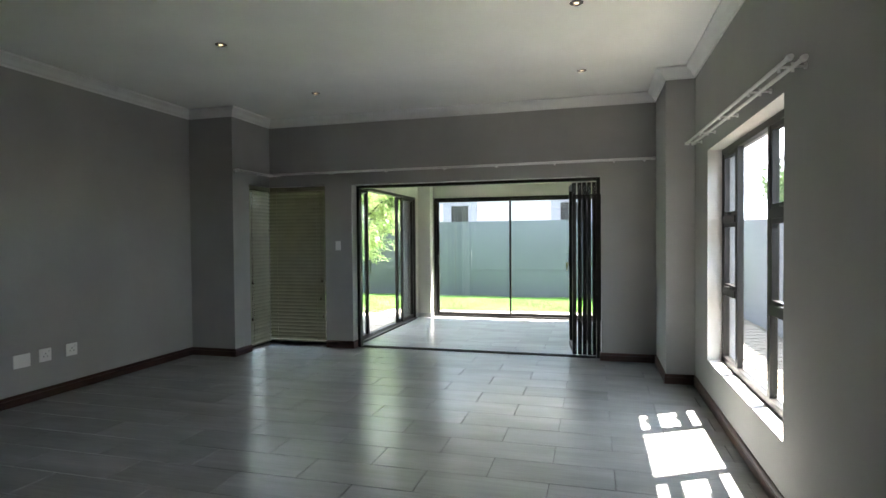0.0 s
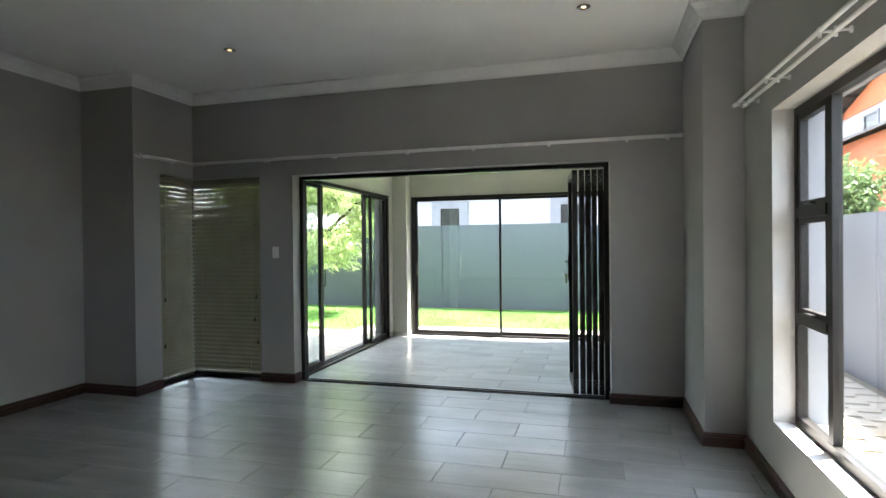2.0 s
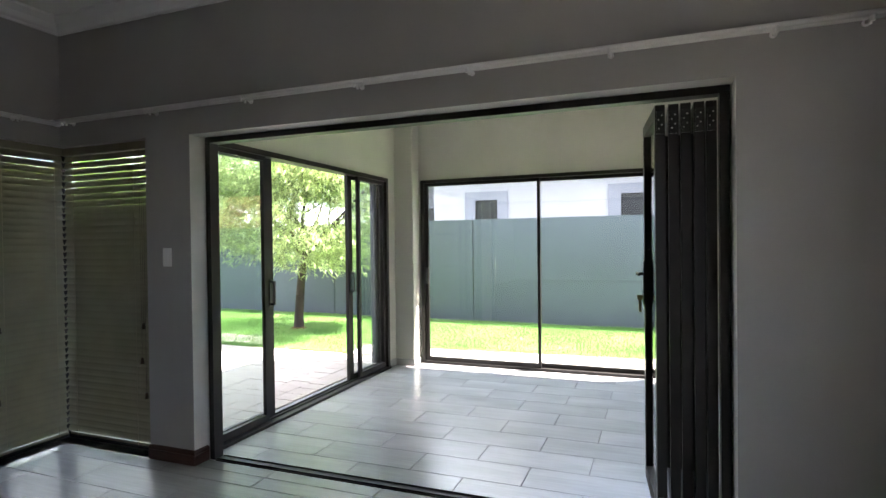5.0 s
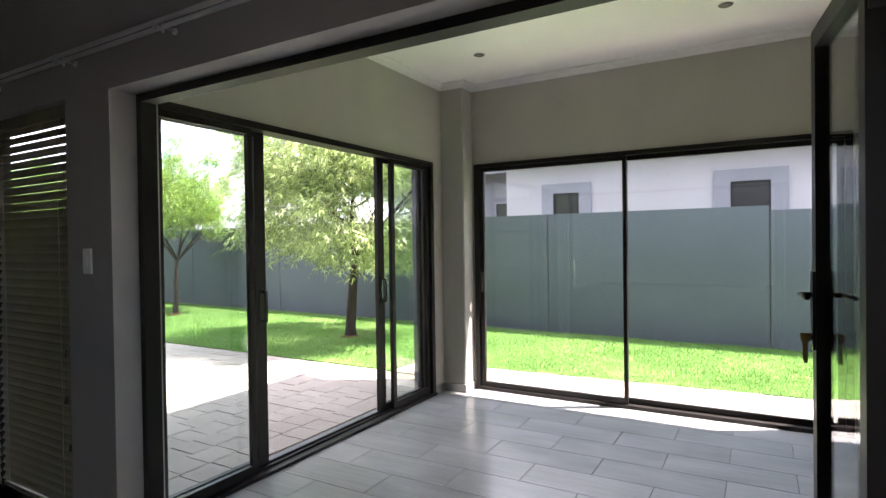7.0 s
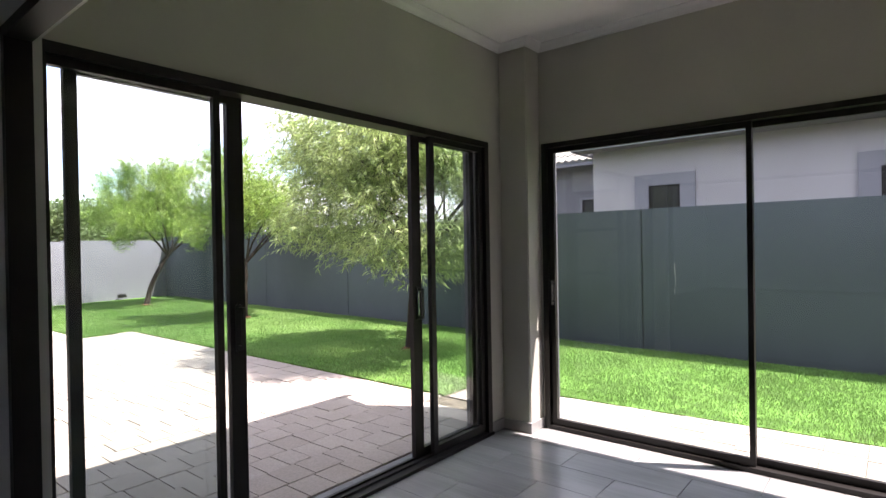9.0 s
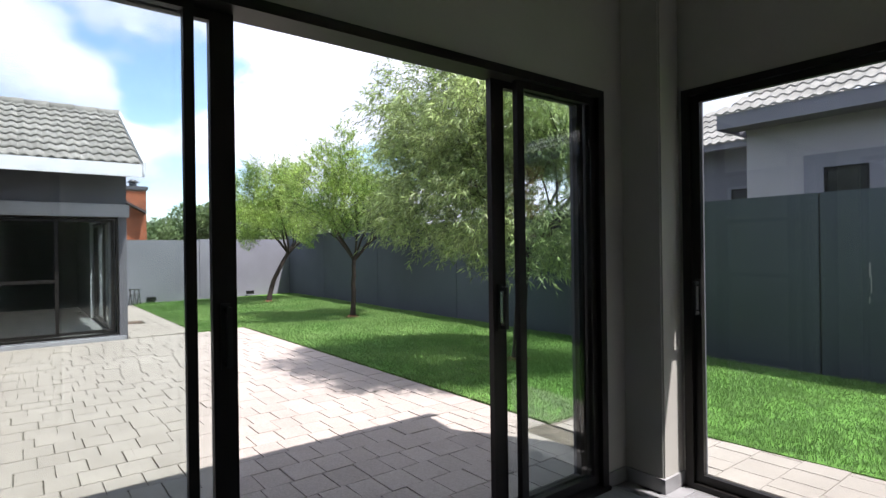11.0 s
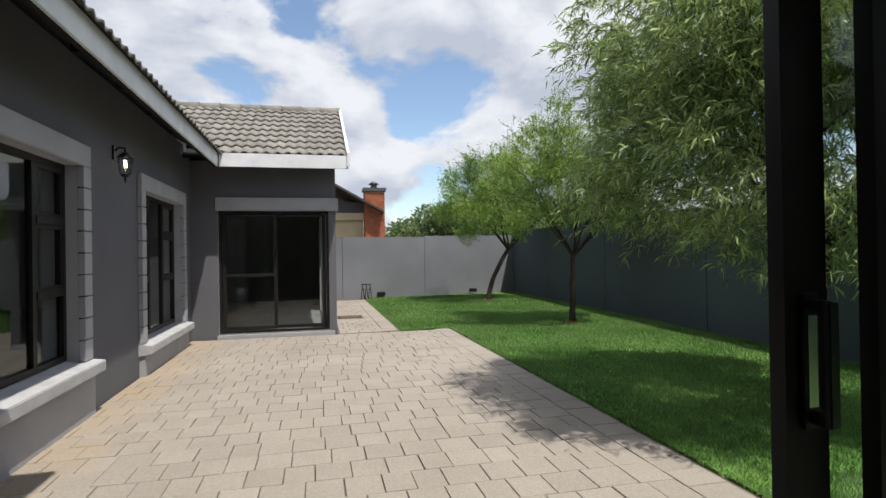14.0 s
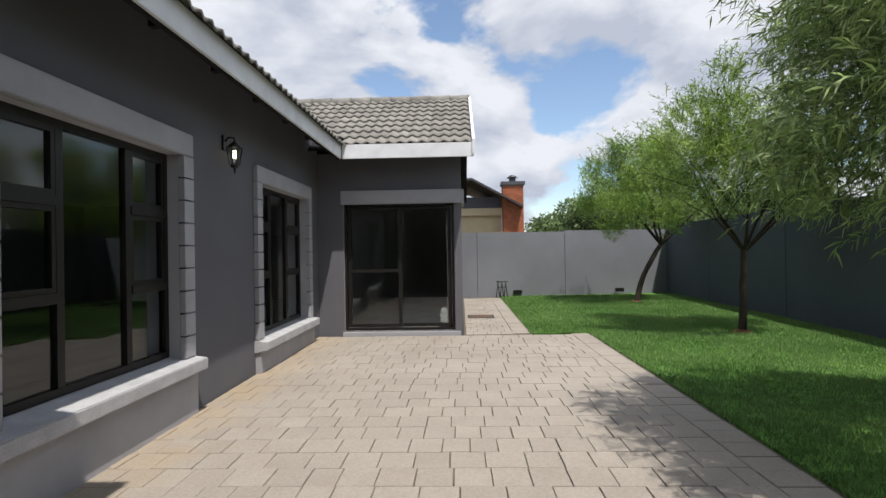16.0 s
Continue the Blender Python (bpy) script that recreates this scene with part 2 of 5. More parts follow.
M = dict(
    wall_in=mat("interior_paint", (0.35, 0.345, 0.33), 0.75, 0.04, 1.5, 0.12, 120, spec=0.3),
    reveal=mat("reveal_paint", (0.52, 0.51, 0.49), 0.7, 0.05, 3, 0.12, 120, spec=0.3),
    ceil=mat("ceiling_paint", (0.88, 0.88, 0.85), 0.8, 0.03, 1.2, 0.05, 90, spec=0.2),
    cornice=mat("cornice_plaster", (0.8, 0.8, 0.78), 0.7, 0.03, 4, spec=0.3),
    wall_ext=mat("exterior_charcoal_paint", (0.125, 0.125, 0.139), 0.85, 0.06, 1.2, 0.35, 160, spec=0.25, fine=0.04),
    surround=mat("light_grey_plaster", (0.36, 0.36, 0.38), 0.85, 0.06, 3, 0.4, 150, spec=0.25, fine=0.05),
    sill_ext=mat("rough_sill_plaster", (0.42, 0.42, 0.43), 0.9, 0.08, 6, 0.8, 90, spec=0.2, fine=0.08),
    # darkened copy of boundary: the shade on the lawn-side wall is in its colour
    boundary_shade=mat("boundary_wall_shaded", (0.080, 0.092, 0.108), 0.9, 0.08, 0.7, 0.4, 60, spec=0.2, fine=0.05),
    # beige sunroom walls, lightened to make up for weak daylight in the room
    wall_sun_lifted=mat("sunroom_paint_lifted", (0.44, 0.43, 0.38), 0.75, 0.04, 1.5, 0.12, 120, spec=0.3),
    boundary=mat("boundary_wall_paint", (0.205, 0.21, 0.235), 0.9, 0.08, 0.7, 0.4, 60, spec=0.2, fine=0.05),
    fascia=mat("white_fascia_paint", (0.72, 0.73, 0.75), 0.55, 0.06, 5, 0.05, 60),
    alu=mat("bronze_aluminium", (0.0125, 0.0108, 0.0098), 0.45, 0.1, 12, 0.03, 300, spec=0.32),
    black=mat("black_plastic", (0.012, 0.012, 0.012), 0.35, 0.1, 12),
    chrome=mat("worn_chrome", (0.6, 0.6, 0.6), 0.25, 0.05, 20, metal=1.0),
    brass=mat("brass_key", (0.45, 0.33, 0.15), 0.35, 0.05, 20, metal=1.0),
    white_pl=mat("white_plastic", (0.78, 0.78, 0.76), 0.35, 0.02, 10),
    wood=mat("brown_skirting_wood", (0.045, 0.018, 0.012), 0.4, 0.25, 9, 0.1, 90, stretch=(1, 1, 8)),
    tile=tile_mat("grey_wood_look_tile"),
    grout=mat("dark_grout", (0.16, 0.16, 0.16), 0.8, 0.1, 20),
    skirt_t=mat("grey_tile_skirting", (0.27, 0.27, 0.265), 0.35, 0.08, 4),
    blind=mat("olive_blind_slat", (0.23, 0.22, 0.155), 0.5, 0.05, 6, isl=0.05, through_=0.2),
    cord=mat("blind_cord", (0.3, 0.28, 0.2), 0.8, 0.05, 30),
    toggle=mat("dark_toggle", (0.05, 0.03, 0.015), 0.4, 0.1, 30),
    paver=mat("concrete_paver", (0.30, 0.265, 0.228), 0.9, scale=1.3, obj_var=0.03, color2=(0.352, 0.315, 0.272), bump=0.8, bscale=70, spec=0.2, fine=0.10),
    paver_far=mat("concrete_paver_far", (0.30, 0.265, 0.228), 0.9, scale=1.3, isl=0.03, color2=(0.352, 0.315, 0.272), bump=0.8, bscale=70, spec=0.2, fine=0.10),
    sand=mat("joint_sand", (0.10, 0.085, 0.065), 0.95, 0.3, 8, 0.6, 90),
    dust=mat("dry_ground", (0.12, 0.10, 0.065), 0.95, 0.3, 0.6, 0.5, 30, spec=0.1),
    soil=mat("lawn_soil", (0.075, 0.16, 0.032), 0.95, 0.4, 6, 0.8, 60, spec=0.1),
    redsoil=mat("red_soil", (0.11, 0.055, 0.03), 0.95, 0.3, 14, 0.9, 50, spec=0.1),
    grass=mat("grass_blades", (0.12, 0.24, 0.062), 0.55, scale=0.9, isl=0.22, color2=(0.21, 0.335, 0.11), spec=0.35, through_=0.3),
    bark=mat("dark_bark", (0.026, 0.018, 0.013), 0.9, 0.35, 14, 0.9, 55, stretch=(1, 1, 0.3)),
    leaf=mat("willow_leaf", (0.13, 0.22, 0.06), 0.42, scale=1.6, isl=0.55, color2=(0.44, 0.55, 0.21), spec=0.5, through_=0.26),
    leaf2=mat("bright_leaf", (0.11, 0.22, 0.04), 0.45, scale=1.6, isl=0.5, color2=(0.36, 0.50, 0.11), spec=0.4, through_=0.3),
    leaf3=mat("dark_leaf", (0.07, 0.12, 0.04), 0.5, scale=1.2, isl=0.4, color2=(0.20, 0.27, 0.11), spec=0.4, through_=0.3),
    rooftile=mat("grey_concrete_roof_tile", (0.20, 0.19, 0.17), 0.9, scale=2.5, obj_var=0.12, color2=(0.30, 0.285, 0.26), bump=0.6, bscale=70, spec=0.2, fine=0.08),
    rooftile_s=mat("grey_concrete_roof_tile_far", (0.20, 0.19, 0.17), 0.9, scale=2.5, isl=0.12, color2=(0.30, 0.285, 0.26), bump=0.6, bscale=70, spec=0.2, fine=0.08),
    roofred=mat("dark_sheet_roof", (0.05, 0.045, 0.045), 0.6, 0.15, 3),
    nb_wall=mat("pale_neighbour_plaster", (0.33, 0.315, 0.33), 0.9, 0.05, 1, 0.3, 60, spec=0.2),
    nb_dark=mat("dark_neighbour_plaster", (0.16, 0.16, 0.18), 0.9, 0.05, 1, 0.3, 60, spec=0.2),
    nb_band=mat("grey_neighbour_surround", (0.2, 0.2, 0.225), 0.9, 0.05, 1, 0.3, 60, spec=0.2),
    cream=mat("cream_plaster", (0.56, 0.48, 0.32), 0.9, 0.06, 2, 0.3, 60, spec=0.2),
    brick=mat("red_face_brick", (0.33, 0.10, 0.05), 0.85, scale=6, color2=(0.42, 0.15, 0.075), isl=0.2, bump=0.5, bscale=90, spec=0.2),
    mortar=mat("mortar", (0.22, 0.17, 0.14), 0.95, 0.1, 20),
    eave=mat("dark_roof_timber", (0.022, 0.021, 0.022), 0.9, 0.2, 6, spec=0.1),
    iron=mat("cast_iron", (0.03, 0.025, 0.022), 0.7, 0.3, 20, 0.5, 60),
    rust=mat("rusty_cover", (0.09, 0.055, 0.035), 0.85, 0.3, 10, 0.5, 60),
    galv=mat("chimney_cowl_metal", (0.12, 0.12, 0.13), 0.5, 0.1, 10, metal=0.7),
    dark=mat("dark_room_paint", (0.28, 0.28, 0.27), 0.8, 0.05, 2),
    glass=glass_mat("clear_glass"),
    down_on=lamp_mat("warm_led", (1.0, 0.70, 0.36), 0.14),
    down_off=mat("unlit_lamp_glass", (0.25, 0.24, 0.2), 0.2, 0.1, 40),
    lantern_on=lamp_mat("lantern_bulb", (1.0, 0.9, 0.62), 2.5),
)


def ochre(m):
    """Ochre dust washed along the foot of the house front, in ragged patches."""
    n, l = m.node_tree.nodes, m.node_tree.links
    b = n["Principled BSDF"]
    src = b.inputs["Base Color"].links[0].from_socket
    geo = n.new("ShaderNodeNewGeometry")
    sep = n.new("ShaderNodeSeparateXYZ")
    l.new(geo.outputs["Position"], sep.inputs[0])
    nz = n.new("ShaderNodeTexNoise")
    nz.inputs["Scale"].default_value = 2.6
    nz.inputs["Detail"].default_value = 6
    l.new(geo.outputs["Position"], nz.inputs["Vector"])
    mr = n.new("ShaderNodeMapRange")
    mr.inputs["From Min"].default_value, mr.inputs["From Max"].default_value = 6.9, 5.7
    l.new(sep.outputs["Y"], mr.inputs["Value"])
    ad = n.new("ShaderNodeMath")
    ad.operation = "ADD"
    l.new(mr.outputs[0], ad.inputs[0])
    l.new(nz.outputs["Fac"], ad.inputs[1])
    mr2 = n.new("ShaderNodeMapRange")
    mr2.inputs["From Min"].default_value, mr2.inputs["From Max"].default_value = 1.05, 1.6
    mr2.inputs["To Max"].default_value = 0.42
    l.new(ad.outputs[0], mr2.inputs["Value"])
    mx = n.new("ShaderNodeMixRGB")
    mx.inputs[2].default_value = (0.40, 0.27, 0.12, 1)
    l.new(mr2.outputs[0], mx.inputs[0])
    l.new(src, mx.inputs[1])
    l.new(mx.outputs[0], b.inputs["Base Color"])


ochre(M["paver"])
ochre(M["paver_far"])


# small builders
def box(bm, x0, x1, y0, y1, z0, z1, mi=0):
    v = [bm.verts.new(p) for p in ((x0, y0, z0), (x1, y0, z0), (x1, y1, z0), (x0, y1, z0), (x0, y0, z1), (x1, y0, z1), (x1, y1, z1), (x0, y1, z1))]
    fs = []
    for q in ((3, 2, 1, 0), (4, 5, 6, 7), (0, 1, 5, 4), (1, 2, 6, 5), (2, 3, 7, 6), (3, 0, 4, 7)):
        f = bm.faces.new([v[i] for i in q])
        f.material_index = mi
        fs.append(f)
    return v, fs


def cyl(bm, p0, p1, r0, r1=None, seg=10, caps=True, mi=0):
    """A round bar from p0 to p1."""
    r1 = r0 if r1 is None else r1
    p0, p1 = Vector(p0), Vector(p1)
    q = (p1 - p0).to_track_quat("Z", "Y")
    ra, rb = [], []
    for i in range(seg):
        a = 2 * math.pi * i / seg
        d = q @ Vector((math.cos(a), math.sin(a), 0))
        ra.append(bm.verts.new(p0 + d * r0))
        rb.append(bm.verts.new(p1 + d * r1))
    for i in range(seg):
        j = (i + 1) % seg
        f = bm.faces.new((ra[i], ra[j], rb[j], rb[i]))
        f.smooth, f.material_index = True, mi
    if caps:
        bm.faces.new(ra[::-1]).material_index = mi
        bm.faces.new(rb).material_index = mi


def sweep(bm, pts, profile, closed=False):
    """A moulding along pts; profile holds (distance to the path's left, height) and is joined in order."""
    n = len(pts)
    rings = []
    for i, p in enumerate(pts):
        p = Vector(p)
        prv = Vector(pts[i - 1]) if (i or closed) else None
        nxt = Vector(pts[(i + 1) % n]) if (i < n - 1 or closed) else None
        dirs = [d.normalized() for d in ((p - prv) if prv is not None else None, (nxt - p) if nxt is not None else None) if d is not None]
        ns = [Vector((-d.y, d.x)) for d in dirs]
        if len(ns) == 2:
            m = ns[0] + ns[1]
            m = m / m.dot(ns[0]) if m.length > 1e-6 else ns[0]
        else:
            m = ns[0]
        rings.append([bm.verts.new((p.x + m.x * o, p.y + m.y * o, h)) for o, h in profile])
    k = len(profile)
    for i in range(n if closed else n - 1):
        a, b = rings[i], rings[(i + 1) % n]
        for j in range(k):
            jj = (j + 1) % k
            bm.faces.new((a[j], b[j], b[jj], a[jj]))
    if not closed:
        bm.faces.new(rings[0])
        bm.faces.new(rings[-1][::-1])
    bmesh.ops.recalc_face_normals(bm, faces=bm.faces)


def mesh_of(name, bm, mats, bevel=0.0):
    me = bpy.data.meshes.new(name)
    if bevel:
        bmesh.ops.bevel(bm, geom=list(bm.edges), offset=bevel, segments=2, affect="EDGES", clamp_overlap=True)
    bm.to_mesh(me)
    bm.free()
    for m in (mats if isinstance(mats, (list, tuple)) else [mats]):
        me.materials.append(m)
    return me


def part(name, bm, material, parent=None, label="", bevel=0.0):
    ob = new(name, mesh_of(name, bm, material, bevel))
    ob.parent = parent
    return tagged(ob, label)


def thing(name, label, category, group="", kind="", at=(0, 0, 0)):
    ob = new(name)
    ob.location = at
    ob.empty_display_size = 0.1
    return tagged(ob, label, category, group, kind)


def boxes(name, lst, material, parent=None, label="", bevel=0.0):
    bm = bmesh.new()
    for b in lst:
        box(bm, *b)
    return part(name, bm, material, parent, label, bevel)


def wall(name, along, t0, t1, a0, a1, z0, z1, openings, mats, label):
    """A wall along 'x' or 'y' from a0 to a1 between t0 and t1; openings are (a, a, z, z).
    mats: materials on the low side, on the high side and in the reveals."""
    bm = bmesh.new()
    cuts = sorted({a0, a1, *[o[0] for o in openings], *[o[1] for o in openings]})
    for c0, c1 in zip(cuts, cuts[1:]):
        if c1 <= a0 or c0 >= a1:
            continue
        holes = sorted((o[2], o[3]) for o in openings if o[0] <= c0 and o[1] >= c1)
        z = z0
        spans = []
        for h0, h1 in holes:
            if h0 > z:
                spans.append((z, h0))
            z = h1
        if z < z1:
            spans.append((z, z1))
        for s0, s1 in spans:
            if along == "x":
                _, fs = box(bm, c0, c1, t0, t1, s0, s1)
            else:
                _, fs = box(bm, t0, t1, c0, c1, s0, s1)
            for f in fs:
                f.normal_update()
                d = f.normal.y if along == "x" else f.normal.x
                f.material_index = 0 if d < -0.5 else 1 if d > 0.5 else 2
    bmesh.ops.remove_doubles(bm, verts=bm.verts, dist=1e-5)
    ob = part(name, bm, list(mats))
    return tagged(ob, label, "wall", kind="structure")


# ---- plan ----
X_W, X_E, Y_S, Y_N = -4.57, 1.095, -3.0, 5.91
X_PIL, Y_PIL = -3.965, 5.13
H = 2.97
SUN_Z = -0.06
PAVE_Z = -0.065
EXT_E = 1.36

I, E_, R = M["wall_in"], M["wall_ext"], M["reveal"]
wall("wall_north", "x", Y_N, 6.14, -4.2, EXT_E, SUN_Z, 3.1, [(-4.2, -3.16, 0.0, 2.09), (-2.786, 0.262, SUN_Z, 2.085)], (I, M["wall_sun_lifted"], R), "grey painted plaster wall with wide folding door opening")
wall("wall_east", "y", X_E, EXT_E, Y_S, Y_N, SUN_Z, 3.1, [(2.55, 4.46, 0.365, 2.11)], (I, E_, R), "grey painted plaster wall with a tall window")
wall("wall_west", "y", -4.8, X_W, Y_S, 5.43, SUN_Z, 3.1, [], (M["dark"], I, I), "plain grey painted plaster wall")
wall("wall_south", "x", Y_S - 0.23, Y_S, -4.8, EXT_E, SUN_Z, 3.1, [], (E_, I, I), "plain grey painted plaster wall behind the walk")
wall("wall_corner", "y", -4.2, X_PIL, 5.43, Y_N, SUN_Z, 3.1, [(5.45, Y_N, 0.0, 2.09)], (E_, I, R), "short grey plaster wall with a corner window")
tagged(boxes("pier", [(X_W, X_PIL, Y_PIL, 5.43, 0, 3.1)], I), "grey plastered pier beside the corner window", "pier", kind="structure")
tagged(boxes("pier", [(0.84, X_E, 5.04, Y_N, 0, 3.1)], I), "grey plastered pier beside the folding door", "pier", kind="structure")
tagged(boxes("ceiling", [(-4.8, EXT_E, Y_S - 0.2, 6.14, H, H + 0.12)], M["ceil"]), "smooth white painted lounge ceiling", "ceiling", kind="structure")

tagged(boxes("trim", [(1.252, EXT_E + 0.002, 4.455, 4.459, 0.37, 2.105), (1.252, EXT_E + 0.002, 2.551, 2.555, 0.37, 2.105), (1.252, EXT_E + 0.002, 2.556, 4.454, 2.105, 2.109)], M["boundary"]), "grey painted outer reveal of the tall window", "window reveal", kind="structure")

# sunroom
SX_W, SX_E, SY_N = -2.96, 1.095, 9.36
wall("wall_sunroom_west", "y", -3.19, SX_W, 6.14, 9.59, PAVE_Z, 3.0, [(6.14, 8.985, PAVE_Z, 2.138)], (E_, M["wall_sun_lifted"], E_), "plaster wall over the sliding door, charcoal outside")
wall("wall_sunroom_north", "x", SY_N, 9.59, SX_W, EXT_E, PAVE_Z, 3.0, [(-2.70, 0.30, PAVE_Z, 2.138)], (M["wall_sun_lifted"], E_, E_), "plaster wall with a wide glass sliding door")
wall("wall_sunroom_east", "y", SX_E, EXT_E, 6.14, SY_N, PAVE_Z, 3.0, [], (M["wall_sun_lifted"], E_, R), "plain grey plaster sunroom wall")
tagged(boxes("pier", [(SX_W, -2.72, 9.16, SY_N, SUN_Z, 2.95)], M["wall_sun_lifted"], bevel=0.008), "grey plastered corner pier in the sunroom", "pier", kind="structure")
tagged(boxes("ceiling", [(-3.1, EXT_E - 0.05, 6.14, 9.5, 2.905, 3.05)], M["ceil"]), "smooth white painted sunroom ceiling", "ceiling", kind="structure")

# cornices and skirtings
COVE = [(0, H), (0, H - 0.105), (0.012, H - 0.105), (0.014, H - 0.09), (0.03, H - 0.075), (0.05, H - 0.045), (0.078, H - 0.024), (0.09, H - 0.016), (0.09, H)]
bm = bmesh.new()
sweep(bm, [(X_E, Y_S), (X_E, 5.04), (0.84, 5.04), (0.84, Y_N), (X_PIL, Y_N), (X_PIL, Y_PIL), (X_W, Y_PIL), (X_W, Y_S)], COVE, True)
tagged(part("cornice", bm, M["cornice"]), "white coved plaster cornice round the lounge", "cornice", kind="structure")
bm = bmesh.new()
sweep(bm, [(SX_E, 6.14), (SX_E, SY_N), (-2.72, SY_N), (-2.72, 9.16), (SX_W, 9.16), (SX_W, 6.14)], [(o * 0.55, 2.905 - (H - h) * 0.55) for o, h in COVE], True)
tagged(part("cornice", bm, M["cornice"]), "white coved plaster cornice round the sunroom", "cornice", kind="structure")
SKIRT = [(0, 0.002), (0.016, 0.002), (0.016, 0.06), (0.011, 0.064), (0.016, 0.068), (0.014, 0.082), (0.006, 0.092), (0, 0.094)]
for seg in ([(X_E, Y_S), (X_E, 5.04), (0.84, 5.04), (0.84, Y_N), (0.262, Y_N), (0.262, 6.02)], [(-2.786, 6.02), (-2.786, Y_N), (-3.16, Y_N)], [(X_PIL, 5.45), (X_PIL, Y_PIL), (X_W, Y_PIL), (X_W, Y_S), (X_E - 0.02, Y_S)]):
    bm = bmesh.new()
    sweep(bm, seg, SKIRT)
    tagged(part("baseboard", bm, M["wood"]), "dark reddish brown wooden skirting board", "baseboard", kind="structure")
SK2 = [(0, SUN_Z + 0.002), (0.012, SUN_Z + 0.002), (0.012, SUN_Z + 0.078), (0, SUN_Z + 0.08)]
for seg in ([(-2.72, SY_N), (-2.72, 9.16), (SX_W, 9.16), (SX_W, 8.985)], [(SX_E, 6.14), (SX_E, SY_N), (0.30, SY_N)]):
    bm = bmesh.new()
    sweep(bm, seg, SK2)
    tagged(part("baseboard", bm, M["skirt_t"]), "grey tile skirting in the sunroom", "baseboard", kind="structure")


# frames, doors and windows
def rect_frame(bm, u0, u1, z0, z1, w, d0, d1, axis, ws=None):
    """Four bars round a rectangle in the plane of axis ('x': the plane runs along x); d0, d1 is its depth."""
    ws = ws or (w, w, w, w)
    for a, b, c, d in ((u0, u0 + ws[0], z0, z1), (u1 - ws[1], u1, z0, z1), (u0 + ws[0], u1 - ws[1], z0, z0 + ws[2]), (u0 + ws[0], u1 - ws[1], z1 - ws[3], z1)):
        if axis == "x":
            box(bm, a, b, d0, d1, c, d)
        else:
            box(bm, d0, d1, a, b, c, d)


def pane(u0, u1, z0, z1, d, axis, parent, m=None, name="pane"):
    bm = bmesh.new()
    if axis == "x":
        box(bm, u0, u1, d - 0.002, d + 0.002, z0, z1)
    else:
        box(bm, d - 0.002, d + 0.002, u0, u1, z0, z1)
    ob = part(name, bm, m or M["glass"], parent)
    ob.visible_shadow = False
    return ob


def slider_leaf(parent, u0, u1, z0, z1, d, axis, ws=(0.05, 0.05), name="sliding_leaf"):
    bm = bmesh.new()
    rect_frame(bm, u0, u1, z0, z1, 0.05, d - 0.016, d + 0.016, axis, (ws[0], ws[1], 0.048, 0.038))
    leaf = part(name, bm, M["alu"], parent)
    pane(u0 + ws[0], u1 - ws[1], z0 + 0.048, z1 - 0.038, d, axis, leaf)
    return leaf


def pull(parent, x, y, z, axis, side=1, h=0.2, plate=True):
    """A D-shaped pull handle on a stile, standing out to the side, over a bright lock plate."""
    def put(bm, out0, out1, half, z0, z1):
        a, b = (x + out0 * side, x + out1 * side) if axis == "y" else (y + out0 * side, y + out1 * side)
        a, b = min(a, b), max(a, b)
        if axis == "y":
            box(bm, a, b, y - half, y + half, z0, z1)
        else:
            box(bm, x - half, x + half, a, b, z0, z1)

    bm = bmesh.new()
    put(bm, 0.0, 0.008, 0.017, z - h / 2 - 0.012, z + h / 2 + 0.012)
    for s_ in (-1, 1):
        zz = z + s_ * (h / 2 - 0.008)
        put(bm, 0.008, 0.040, 0.009, zz - 0.009, zz + 0.009)
    put(bm, 0.038, 0.050, 0.010, z - h / 2, z + h / 2)
    handle = part("door_handle", bm, M["black"], parent, "black D-shaped pull handle", 0.002)
    if not plate:
        return handle
    bm = bmesh.new()
    put(bm, 0.008, 0.0105, 0.009, z - h / 2 + 0.025, z + h / 2 - 0.025)
    part("lock_plate", bm, M["chrome"], handle, "bright steel lock plate")
    return handle


# folding door between lounge and sunroom
d1 = thing("door_1", "open bronze aluminium folding door, leaves stacked at one side", "folding door", kind="structure")

bm = bmesh.new()
rect_frame(bm, -2.772, 0.252, 0.0, 2.083, 0.055, 6.025, 6.10, "x", (0.038, 0.042, 0.001, 0.036))
part("door_frame", bm, M["alu"], d1)
bm = bmesh.new()
box(bm, -2.72, 0.205, 6.02, 6.105, SUN_Z, 0.004)
box(bm, -2.72, 0.205, 6.03, 6.036, 0.004, 0.012)
box(bm, -2.72, 0.205, 6.088, 6.094, 0.004, 0.012)
part("track", bm, M["alu"], d1, "dark floor track")
LEAF_W = 0.565


